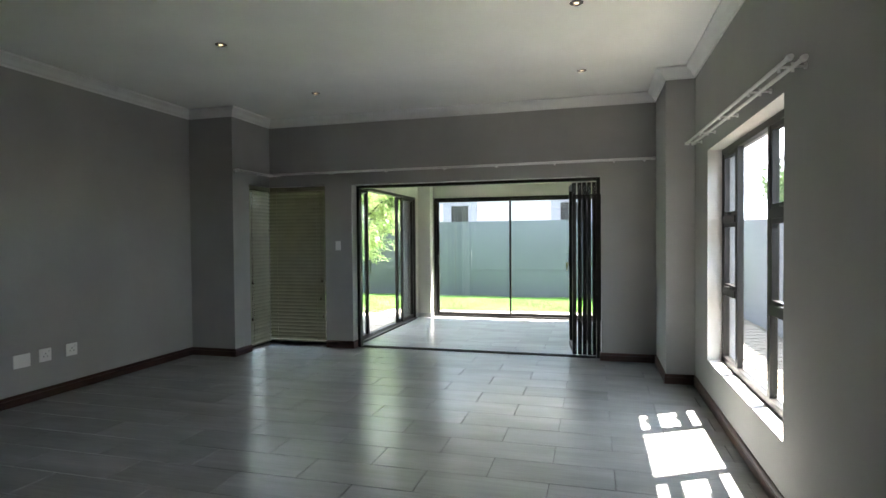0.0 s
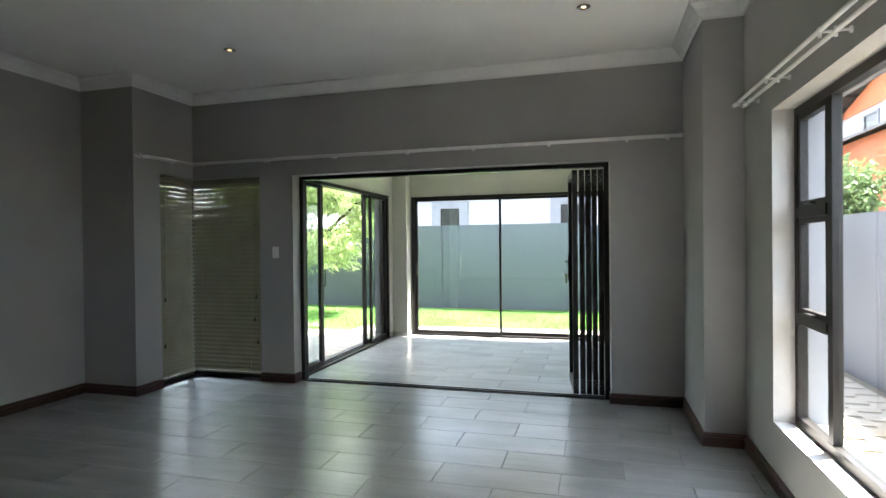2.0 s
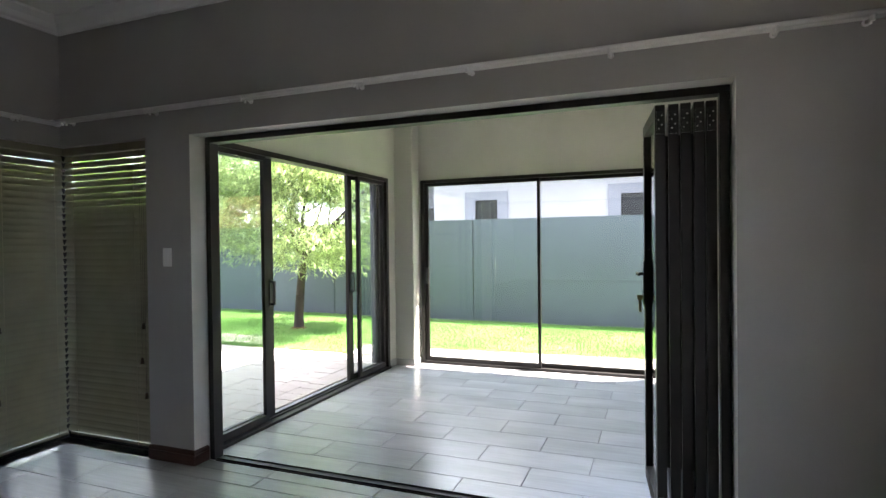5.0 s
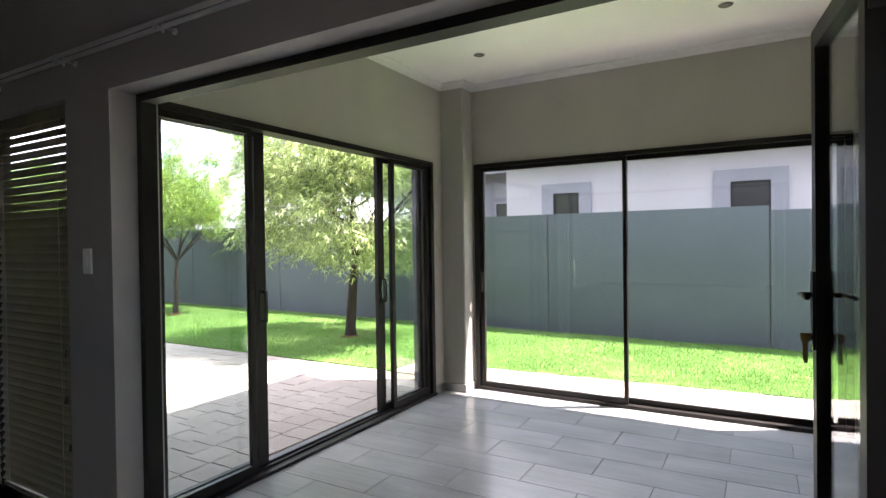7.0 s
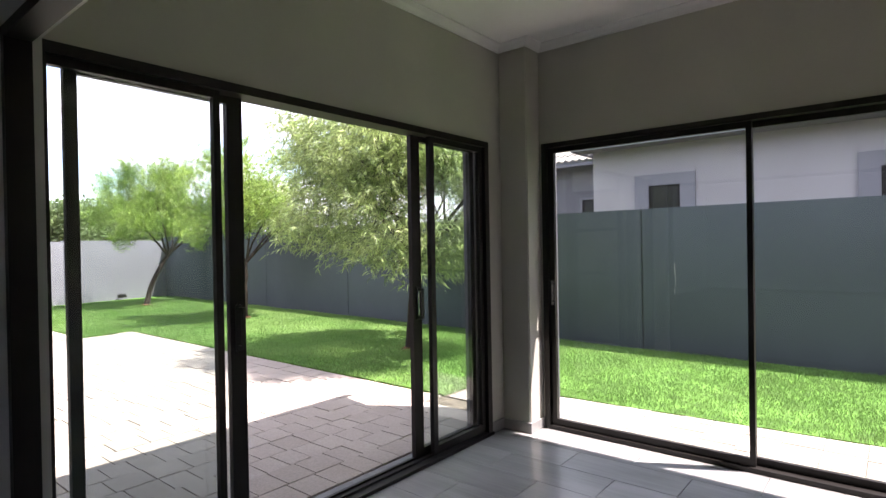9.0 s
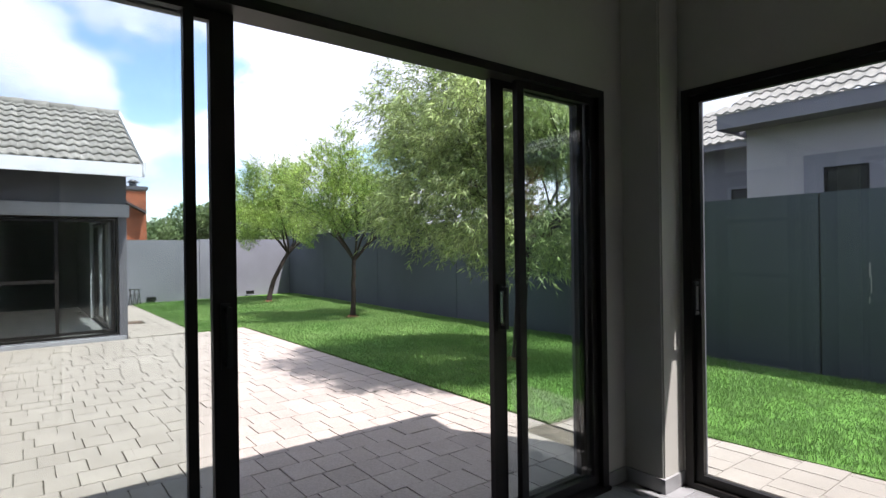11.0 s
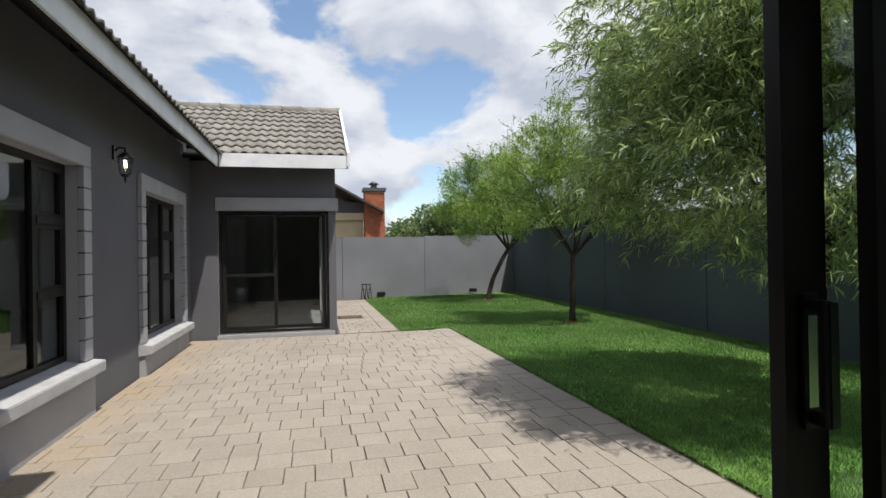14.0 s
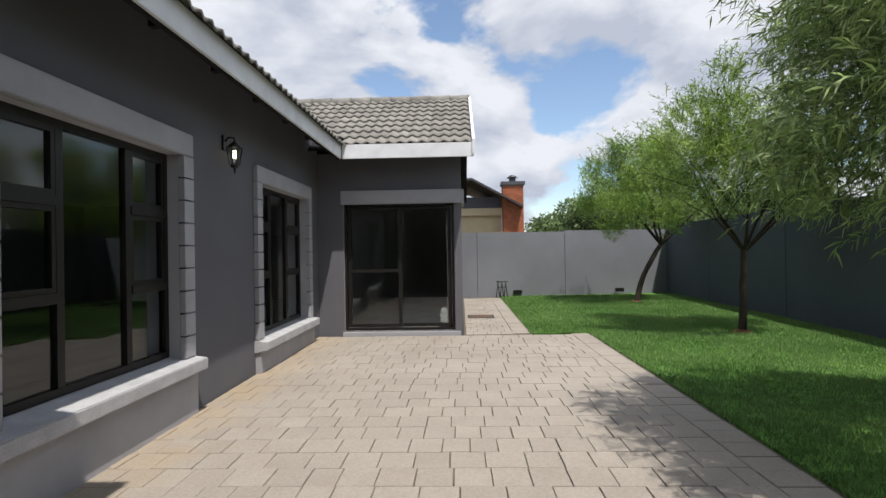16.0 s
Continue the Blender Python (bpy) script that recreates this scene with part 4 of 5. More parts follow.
slider_leaf(d4, 6.86, 7.63, 0.045, 1.81, WX - 0.115, "y", (0.04, 0.05), "fixed_leaf")
d5 = thing("door_5", "glass door on the lawn side of the wing", "sliding door", kind="structure")
bm = bmesh.new()
rect_frame(bm, -14.1, -11.42, 0.002, 1.855, 0.05, 7.62, 7.7, "x")
box(bm, -12.8, -12.75, 7.64, 7.68, 0.05, 1.80)
part("door_frame", bm, M["alu"], d5)
pane(-14.05, -12.8, 0.05, 1.80, 7.66, "x", d5)
pane(-12.75, -11.47, 0.05, 1.80, 7.66, "x", d5)


# roofs
def tile_profile(n, w, flip=1):
    """Cross-section of one wavy concrete tile of width w: (across, height)."""
    return [(w * i / n, 0.006 + 0.030 * (0.5 - 0.5 * math.cos(4 * math.pi * i / n)) ** 1.2) for i in range(n + 1)]


def tile_mesh(name, w=0.30, length=0.40, n=12, m=None):
    """Tile lies along -x from its top edge; across is y; its front lip is thick."""
    bm = bmesh.new()
    prof = tile_profile(n, w + 0.012)
    top0 = [bm.verts.new((0, y, h)) for y, h in prof]
    top1 = [bm.verts.new((length, y, h + 0.012)) for y, h in prof]
    bot = [bm.verts.new((length, y, h - 0.004)) for y, h in prof]
    for i in range(n):
        bm.faces.new((top0[i], top1[i], top1[i + 1], top0[i + 1])).smooth = True
        bm.faces.new((top1[i], bot[i], bot[i + 1], top1[i + 1]))
    bmesh.ops.recalc_face_normals(bm, faces=bm.faces)
    bm.normal_update()
    if sum(f.normal.z for f in bm.faces) < 0:
        bmesh.ops.reverse_faces(bm, faces=bm.faces)
    return mesh_of(name, bm, m or M["rooftile"])


PITCH = math.atan2(1.30, 2.55)
EZ = 2.60
roof = thing("roof", "grey concrete tiled roof of the wing with white fascia", "roof", kind="structure")
bm = bmesh.new()
RX, EX, VY = -13.10, -10.56, 7.97
sl = math.tan(PITCH)


def slab(bm, pts, th):
    a = [bm.verts.new(p) for p in pts]
    b = [bm.verts.new((p[0], p[1], p[2] - th)) for p in pts]
    bm.faces.new(a)
    bm.faces.new(b[::-1])
    k = len(pts)
    for i in range(k):
        j = (i + 1) % k
        bm.faces.new((a[i], b[i], b[j], a[j]))


slab(bm, [(EX - 0.03, VY - 0.03, EZ), (EX - 0.03, -2.0, EZ), (RX, -2.0, EZ + (EX - RX) * sl), (RX, VY - 0.03, EZ + (EX - RX) * sl)], 0.04)
slab(bm, [(RX, VY - 0.03, EZ + (EX - RX) * sl), (RX, -2.0, EZ + (EX - RX) * sl), (-17.5, -2.0, EZ - 0.15), (-17.5, VY - 0.03, EZ - 0.15)], 0.04)
bmesh.ops.recalc_face_normals(bm, faces=bm.faces)
part("deck", bm, M["eave"], roof, "dark underside of the roof")
# gable infill
bm = bmesh.new()
v = [bm.verts.new(p) for p in ((WX, 7.79, 2.55), (RX, 7.79, EZ + (EX - RX) * sl - 0.1), (-17.0, 7.79, 2.4), (WX, 7.6, 2.55), (RX, 7.6, EZ + (EX - RX) * sl - 0.1), (-17.0, 7.6, 2.4))]
for f in ((0, 1, 2), (5, 4, 3), (0, 3, 4, 1), (1, 4, 5, 2), (2, 5, 3, 0)):
    bm.faces.new([v[i] for i in f])
bmesh.ops.recalc_face_normals(bm, faces=bm.faces)
part("gable", bm, E_, roof, "charcoal gable wall")
boxes("fascia", [(EX - 0.025, EX, 6.16, VY, 2.44, 2.635)], M["fascia"], roof, "white painted fascia board", 0.003)
bm = bmesh.new()
slab(bm, [(EX + 0.02, VY + 0.02, EZ + 0.075), (EX + 0.02, VY - 0.02, EZ + 0.075), (RX, VY - 0.02, EZ + (EX - RX) * sl + 0.085), (RX, VY + 0.02, EZ + (EX - RX) * sl + 0.085)], 0.2)
bmesh.ops.recalc_face_normals(bm, faces=bm.faces)
part("barge_board", bm, M["fascia"], roof, "white painted barge board")
# ridge caps
rz = EZ + (EX - RX) * sl
for i in range(16):
    bm = bmesh.new()
    y0 = VY - 0.36 * i
    cyl(bm, (RX, y0, rz + 0.0), (RX, y0 - 0.37, rz - 0.006), 0.11, 0.10, 12)
    part("ridge_cap", bm, M["rooftile"], roof)
# tiles of the wing's slope facing the yard
tm = tile_mesh("roof_tile", 0.30, 0.35)
course = 0.318
slen = (EX - RX) / math.cos(PITCH)
for r in range(9):
    d = slen - 0.02 - r * course
    for c in range(17):
        y = VY - 0.04 - 0.30 * (c + 1)
        xe = RX + d * math.cos(PITCH)
        if y + 0.15 < 6.15 - (EX - xe) - 0.12:
            continue
        ob = new("roof_tile", tm)
        ob.parent = roof
        ob.matrix_basis = Matrix.Translation((xe - 0.35 * math.cos(PITCH), y, EZ + 0.004 + (EX - xe) * sl + 0.35 * math.sin(PITCH))) @ Matrix.Rotation(PITCH - radians(2.6), 4, "Y")

# main roof over the front: eave along x
mroof = thing("roof", "grey concrete tiled roof over the house front with white fascia", "roof", kind="structure")
FE = 6.15
FX1 = -3.62
bm = bmesh.new()
slab(bm, [(-10.6, FE - 0.03, EZ), (-4.81, FE - 0.03, EZ), (-4.81, 1.5, EZ + (FE - 1.5) * sl), (-10.6, 1.5, EZ + (FE - 1.5) * sl)], 0.04)
slab(bm, [(-4.81, FE - 0.03, EZ), (-4.21, FE - 0.03, EZ), (-4.21, 5.45, EZ + (FE - 5.45) * sl), (-4.81, 5.45, EZ + (FE - 5.45) * sl)], 0.04)
slab(bm, [(-14.0, 1.5, EZ + (FE - 1.5) * sl), (-4.81, 1.5, EZ + (FE - 1.5) * sl), (-4.81, -3.4, EZ), (-14.0, -3.4, EZ)], 0.04)
bmesh.ops.recalc_face_normals(bm, faces=bm.faces)
part("deck", bm, M["eave"], mroof, "dark underside of the roof")
boxes("fascia", [(EX, -3.66, FE - 0.025, FE, 2.44, 2.635)], M["fascia"], mroof, "white painted fascia board", 0.003)
boxes("fixing_board", [(EX + 0.01, -3.67, FE - 0.05, FE - 0.027, 2.425, 2.60)], M["eave"], mroof, "dark board behind the fascia")
for i in range(8):
    x = -4.6 - i * 0.8
    boxes("rafter", [(x, x + 0.05, FE - 0.16, FE - 0.052, 2.47, 2.57)], M["eave"], mroof, "dark rafter end")
# unseen overhang slab added by the corner window to shade sill and paving
bm = bmesh.new()
slab(bm, [(-4.64, 6.70, 3.19), (-4.64, 4.9, 3.19), (-3.22, 4.9, 3.19), (-3.22, 6.70, 3.19)], 0.06)
bmesh.ops.recalc_face_normals(bm, faces=bm.faces)
part("corner_overhang", bm, M["eave"], mroof, "unseen dark slab added over the corner window to cast shade")
tm2 = tile_mesh("roof_tile", 0.30, 0.35)
for r in range(3):
    for c in range(23):
        x = -10.30 + 0.30 * c
        ye = FE + 0.045 - r * course * math.cos(PITCH)
        if x < -10.62 or x > -4.0:
            continue
        ob = new("roof_tile", tm2)
        ob.parent = mroof
        ob.matrix_basis = Matrix.Translation((x, ye - 0.35 * math.cos(PITCH), EZ + 0.004 + (FE - ye) * sl + 0.35 * math.sin(PITCH))) @ Matrix.Rotation(-PITCH + radians(2.6), 4, "X") @ Matrix.Rotation(math.pi / 2, 4, "Z")

# sunroom roof, gable to the lawn
sroof = thing("roof", "grey concrete roof over the sunroom", "roof", kind="structure")
SRX = -1.02
bm = bmesh.new()
srz = EZ + 0.02 + (SRX + 3.64) * sl
slab(bm, [(-3.64, 9.62, EZ + 0.05), (-3.64, 6.15, EZ + 0.05), (SRX, 6.15, srz), (SRX, 9.62, srz)], 0.05)
slab(bm, [(SRX, 9.62, srz), (SRX, 6.15, srz), (1.62, 6.15, EZ + 0.4), (1.62, 9.62, EZ + 0.4)], 0.05)
bmesh.ops.recalc_face_normals(bm, faces=bm.faces)
part("deck", bm, M["rooftile_s"], sroof)
bm = bmesh.new()
v = [bm.verts.new(p) for p in ((-3.19, 9.59, 2.95), (EXT_E, 9.59, 2.95), (SRX, 9.59, srz - 0.1), (-3.19, 9.4, 2.95), (EXT_E, 9.4, 2.95), (SRX, 9.4, srz - 0.1))]
for f in ((0, 1, 2), (5, 4, 3), (0, 3, 4, 1), (1, 4, 5, 2), (2, 5, 3, 0)):
    bm.faces.new([v[i] for i in f])
bmesh.ops.recalc_face_normals(bm, faces=bm.faces)
part("gable", bm, E_, sroof, "charcoal gable wall")
boxes("fascia", [(-3.665, -3.64, 6.16, 9.66, 2.44, 2.60)], M["fascia"], sroof, "white painted fascia board")


# wall lantern
def lantern(x, y, z):
    t = thing("wall_lantern", "black metal wall lantern, lit, on the charcoal house front", "wall lamp", at=(x, y, z))
    bm = bmesh.new()
    box(bm, -0.035, 0.035, 0, 0.018, 0.02, 0.15)
    cyl(bm, (0, 0.018, 0.10), (0, 0.045, 0.135), 0.008)
    cyl(bm, (0, 0.045, 0.135), (0, 0.10, 0.13), 0.008)
    cyl(bm, (0, 0.10, 0.135), (0, 0.10, 0.09), 0.008)
    part("arm", bm, M["black"], t)
    bm = bmesh.new()
    cyl(bm, (0, 0.10, 0.04), (0, 0.10, 0.095), 0.075, 0.018, 6)
    cyl(bm, (0, 0.10, -0.135), (0, 0.10, -0.11), 0.03, 0.042, 6)
    cyl(bm, (0, 0.10, -0.19), (0, 0.10, -0.135), 0.005, 0.014, 6)
    for k in range(6):
        a = math.pi * k / 3
        cyl(bm, (0.042 * math.cos(a), 0.10 + 0.042 * math.sin(a), -0.115), (0.068 * math.cos(a), 0.10 + 0.068 * math.sin(a), 0.045), 0.004, seg=5)
    part("cage", bm, M["black"], t)
    bm = bmesh.new()
    cyl(bm, (0, 0.10, -0.11), (0, 0.10, 0.04), 0.038, 0.063, 6, caps=False)
    part("pane", bm, M["glass"], t, "clear tapering lantern glass").visible_shadow = False
    bm = bmesh.new()
    cyl(bm, (0, 0.10, -0.05), (0, 0.10, 0.02), 0.018, 0.014, 10)
    part("bulb", bm, M["lantern_on"], t, "glowing bulb")


lantern(-7.86, FRONT, 2.05)


# ---- garden ----
LAWN_Z = -0.05


def north_y(x):
    return 12.86 - 0.034 * (x + 3.0)


# boundary walls with pier joints
bw = thing("boundary_wall", "smooth boundary wall behind the lawn, coloured dark blue-grey for shade, weathered coping", "boundary wall", kind="structure")
xs = [6.0, -0.17, -3.18, -6.2, -9.3, -12.4, -15.5, -18.5]
tops = [1.74, 1.80, 1.80, 1.79, 1.79, 1.78, 1.77]
for k, (a, b) in enumerate(zip(xs, xs[1:])):
    bm = bmesh.new()
    a_, b_ = a - 0.006, b + 0.006
    pts = [(a_, north_y(a_)), (b_, north_y(b_)), (b_, north_y(b_) + 0.22), (a_, north_y(a_) + 0.22)]
    lo = [bm.verts.new((x, y, -0.3)) for x, y in pts]
    hi = [bm.verts.new((x, y, tops[k])) for x, y in pts]
    bm.faces.new(lo)
    bm.faces.new(hi)
    for i in range(4):
        j = (i + 1) % 4
        bm.faces.new((lo[i], lo[j], hi[j], hi[i]))
    bmesh.ops.recalc_face_normals(bm, faces=bm.faces)
    part("panel", bm, M["boundary_shade"], bw, bevel=0.004)
    boxes("joint", [(b - 0.006, b + 0.006, north_y(b) + 0.012, north_y(b) + 0.2, -0.3, tops[k] - 0.01)], M["iron"], bw, "dark movement joint")
bm = bmesh.new()
for dx, z0, z1, w_ in ((0.0, 0.95, 1.09, 0.007), (0.010, 0.80, 0.97, 0.004), (-0.004, 0.70, 0.76, 0.004)):
    yy = north_y(-2.76)
    box(bm, -2.76 + dx - w_, -2.76 + dx + w_, yy - 0.002, yy + 0.001, z0, z1)
part("paint_run", bm, M["nb_wall"], bw, "thin pale run of old paint on the wall")
ww = thing("boundary_wall", "smooth grey painted boundary wall at the yard's end, in sun", "boundary wall", kind="structure")
wpts = [(-16.9, 3.0), (-17.55, 8.2), (-17.86, 10.55), (-18.28, 13.6)]
for a, b in zip(wpts, wpts[1:]):
    A, B = Vector((*a, 0)), Vector((*b, 0))
    d = (B - A).normalized()
    nrm = Vector((-d.y, d.x, 0)) * 0.22
    bm = bmesh.new()
    pts = [A + d * 0.004, B - d * 0.004, B - d * 0.004 + nrm, A + d * 0.004 + nrm]
    lo = [bm.verts.new((p.x, p.y, -0.3)) for p in pts]
    hi = [bm.verts.new((p.x, p.y, 1.63 + (0.03 if a[1] > 9 else 0))) for p in pts]
    bm.faces.new(lo)
    bm.faces.new(hi)
    for i in range(4):
        j = (i + 1) % 4
        bm.faces.new((lo[i], lo[j], hi[j], hi[i]))
    bmesh.ops.recalc_face_normals(bm, faces=bm.faces)
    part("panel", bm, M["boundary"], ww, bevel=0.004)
ew = thing("boundary_wall", "smooth light grey boundary wall beside the side path", "boundary wall", kind="structure")
for y0, y1, x, top in ((-4.0, 1.9, 2.82, 1.66), (1.91, 6.3, 2.78, 1.60), (6.31, 13.0, 2.82, 1.66)):
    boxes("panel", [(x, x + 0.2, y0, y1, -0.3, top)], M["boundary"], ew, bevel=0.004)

# lawn soil and blades
lawn = thing("lawn", "bright green mown grass strip round the paving", "lawn", kind="structure")
boxes("soil", [(-18.3, -3.95, 9.63, 13.7, -0.12, LAWN_Z - 0.012), (-17.9, -11.1, 8.80, 9.63, -0.12, LAWN_Z - 0.012)], M["soil"], lawn)

bm = bmesh.new()
lo = [bm.verts.new((x, y, -0.12)) for x, y in ((-3.95, 10.16), (2.75, 10.55), (2.75, 13.3), (-3.95, 13.3))]
hi = [bm.verts.new((v.co.x, v.co.y, LAWN_Z - 0.0085)) for v in lo]
bm.faces.new(lo)
bm.faces.new(hi)
for i in range(4):
    bm.faces.new((lo[i], lo[(i + 1) % 4], hi[(i + 1) % 4], hi[i]))
bmesh.ops.recalc_face_normals(bm, faces=bm.faces)
part("soil", bm, M["soil"], lawn)


def in_lawn(x, y):
    if y > north_y(x) + 0.02 or y > 13.5:
        return False
    if x > -3.9:
        return y > 10.155 + (x + 3.9) * 0.06
    if x > -11.1:
        return y > 9.60
    return y > 8.77 and x > -17.62


rng = np.random.default_rng(4)
N0 = 420000
gx = rng.uniform(-17.6, 1.2, N0)
gy = rng.uniform(8.75, 13.5, N0)
dist = np.hypot(gx + 3.0, gy - 7.6)
keep = rng.random(N0) < np.clip(1.5 - dist / 14.0, 0.35, 1.0)
gx, gy = gx[keep], gy[keep]
ok = np.array([in_lawn(a, b) for a, b in zip(gx, gy)])
gx, gy = gx[ok], gy[ok]
n = len(gx)
h = rng.uniform(0.018, 0.042, n) * (1 + 0.25 * np.sin(gx * 3.1) * np.cos(gy * 2.7))
ang = rng.uniform(0, 2 * np.pi, n)
lean = rng.uniform(0.0, 0.028, n)
la = rng.uniform(0, 2 * np.pi, n)
wd = rng.uniform(0.0025, 0.0055, n) * (1 + np.clip(np.hypot(gx + 3, gy - 7.6) - 5, 0, 8) * 0.12)
base = np.stack([gx, gy, np.full(n, LAWN_Z - 0.014)], 1)
side = np.stack([np.cos(ang) * wd, np.sin(ang) * wd, np.zeros(n)], 1)
tip = base + np.stack([np.cos(la) * lean, np.sin(la) * lean, h], 1)
co = np.empty((n * 3, 3), np.float32)
co[0::3], co[1::3], co[2::3] = base - side, base + side, tip


def tri_mesh(name, co, k, mats):
    """A mesh of separate k-cornered faces from an array of corners."""
    me = bpy.data.meshes.new(name)
    nf = len(co) // k
    me.vertices.add(len(co))
    me.vertices.foreach_set("co", co.astype(np.float32).ravel())
    me.loops.add(len(co))
    me.loops.foreach_set("vertex_index", np.arange(len(co), dtype=np.int32))
    me.polygons.add(nf)
    me.polygons.foreach_set("loop_start", np.arange(nf, dtype=np.int32) * k)
    me.update(calc_edges=True)
    me.materials.append(mats)
    return me


gr = new("grass", tri_mesh("grass", co, 3, M["grass"]))
tagged(gr, "bright green short grass blades on the lawn", "grass", kind="stuff")

# paving
pv = thing("paving", "sand-coloured concrete pavers of the yard, staggered", "paving", kind="structure")
boxes("bed", [(-11.05, -3.2, FRONT, 9.62, -0.3, PAVE_Z - 0.012), (-17.6, -11.05, 7.8, 8.80, -0.3, PAVE_Z - 0.012), (-3.95, 2.75, 9.6, 10.6, -0.3, PAVE_Z - 0.012), (EXT_E + 0.01, 2.78, -4.0, 9.6, -0.3, PAVE_Z - 0.012), (-3.2, -3.19, 6.14, 9.6, -0.3, PAVE_Z - 0.012)], M["sand"], pv, "dark joint sand")


def paver_mesh(name, lx, ly, seed):
    r = random.Random(seed)
    bm = bmesh.new()
    e = 0.0022
    j = lambda: r.uniform(-0.0012, 0.0012)
    out_ = [(-lx / 2 + j(), -ly / 2 + j()), (lx / 2 + j(), -ly / 2 + j()), (lx / 2 + j(), ly / 2 + j()), (-lx / 2 + j(), ly / 2 + j())]
    t_ = [bm.verts.new((x * (1 - 2 * e / lx), y * (1 - 2 * e / ly), r.uniform(-0.001, 0.001))) for x, y in out_]
    m_ = [bm.verts.new((x, y, -0.006)) for x, y in out_]
    b_ = [bm.verts.new((x, y, -0.04)) for x, y in out_]
    bm.faces.new(t_)
    for a, b in ((t_, m_), (m_, b_)):
        for i in range(4):
            k = (i + 1) % 4
            bm.faces.new((a[i], b[i], b[k], a[k]))
    bmesh.ops.recalc_face_normals(bm, faces=bm.faces)
    return mesh_of(name, bm, M["paver"])


PW = 0.242
GAP = 0.0052
paver_cache = {}


def paver_of(L, k):
    key = (round(L, 3), k % 3)
    if key not in paver_cache:
        paver_cache[key] = paver_mesh("paver", PW - 0.0018, L - GAP, 10 * int(L * 1000) + k % 3)
    return paver_cache[key]


spots = []
rr = random.Random(11)


def lay(x_hi, x_lo, y_lo, y_hi):
    """Courses across the yard, joints staggered from course to course, the last stone cut to fit."""
    x, k = x_hi, 0
    while x - PW > x_lo:
        y, k = y_lo, k + 1
        first = 0.09 if k % 2 else 0.19
        while y < y_hi - 0.01:
            L = first + rr.uniform(-0.02, 0.02) if y == y_lo else rr.choice((0.17, 0.205, 0.205, 0.235))
            left = y_hi - y
            if left < 0.27:
                L = left
            elif left - L < 0.08:
                L = left / 2
            L = round(L / 0.005) * 0.005 if left >= 0.27 else left
            spots.append((x - PW / 2, y + L / 2, L, 0))
            y += L
        x -= PW


lay(-3.21, -11.05, FRONT + 0.012, 9.342)
lay(-11.06, -17.3, 7.83, 8.518)
lay(1.2, -3.93, 9.61, 10.42)
for x0, x1, yc in ((-11.05, -3.95, 9.465), (-17.3, -11.15, 8.64)):
    x = x1
    while x - 0.205 > x0:
        L = rr.choice((0.205, 0.205, 0.235))
        spots.append((x - L / 2, yc + rr.uniform(-0.003, 0.003), L, 2))
        x -= L
y = -3.0
while y < 9.3:
    for k in range(6):
        spots.append((1.50 + 0.21 * k, y + (k % 2) * 0.1, 0.205, 1))
    y += 0.25
near = sorted(range(len(spots)), key=lambda i: (spots[i][0] + 5.2) ** 2 * 0.5 + (spots[i][1] - 7.6) ** 2)
near = set([i for i in near if spots[i][3] != 1][:300])
fco = []
for i, (x, y, L, kind) in enumerate(spots):
    z = PAVE_Z + rr.uniform(-0.0025, 0.0025)
    if i in near:
        ob = new("paver", paver_of(L, i))
        ob.parent = pv
        ob.location = (x, y, z)
        ob.rotation_euler = (rr.uniform(-0.006, 0.006), rr.uniform(-0.006, 0.006), rr.uniform(-0.01, 0.01) + (math.pi / 2 if kind == 2 else 0))
    else:
        hx, hy, e = (L / 2 - GAP / 2, PW / 2 - 0.0009, 0.0022) if kind == 2 else (PW / 2 - 0.0009, L / 2 - GAP / 2, 0.0022)
        o = [(x - hx, y - hy), (x + hx, y - hy), (x + hx, y + hy), (x - hx, y + hy)]
        t_ = [(x - hx + e, y - hy + e), (x + hx - e, y - hy + e), (x + hx - e, y + hy - e), (x - hx + e, y + hy - e)]
        fco.append(([(*p, z) for p in t_] + [(*p, z - 0.006) for p in o] + [(*p, z - 0.03) for p in o]))
verts, faces = [], []
for blk in fco:
    k = len(verts)
    verts += blk
    faces.append((k, k + 1, k + 2, k + 3))
    for a in (0, 4):
        for i in range(4):
            j = (i + 1) % 4
            faces.append((k + a + i, k + a + 4 + i, k + a + 4 + j, k + a + j))
me = bpy.data.meshes.new("pavers")
me.from_pydata(verts, [], faces)
me.materials.append(M["paver_far"])
ob = new("pavers", me)
ob.parent = pv
tagged(ob, kind="stuff")

# manhole cover, hose stand and vent box
t = thing("manhole_cover", "rusty round-edged iron cover set in the path paving", "manhole cover")
boxes("cover", [(-13.45, -13.0, 7.92, 8.32, PAVE_Z - 0.01, PAVE_Z + 0.008)], M["rust"], t, bevel=0.004)
boxes("frame", [(-13.49, -12.96, 7.88, 8.36, PAVE_Z - 0.015, PAVE_Z + 0.003)], M["iron"], t)
t = thing("metal_stand", "small black bent-metal stand against the yard's end wall", "stand")
bm = bmesh.new()
for yy in (8.72, 8.82, 8.92):
    cyl(bm, (-17.25, yy - 0.05, -0.05), (-17.38, yy, 0.34), 0.012)
    cyl(bm, (-17.45, yy + 0.05, -0.05), (-17.38, yy, 0.34), 0.012)
cyl(bm, (-17.38, 8.68, 0.34), (-17.38, 8.98, 0.34), 0.013)
cyl(bm, (-17.33, 8.70, 0.2), (-17.33, 8.95, 0.2), 0.01)
part("frame", bm, M["black"], t)
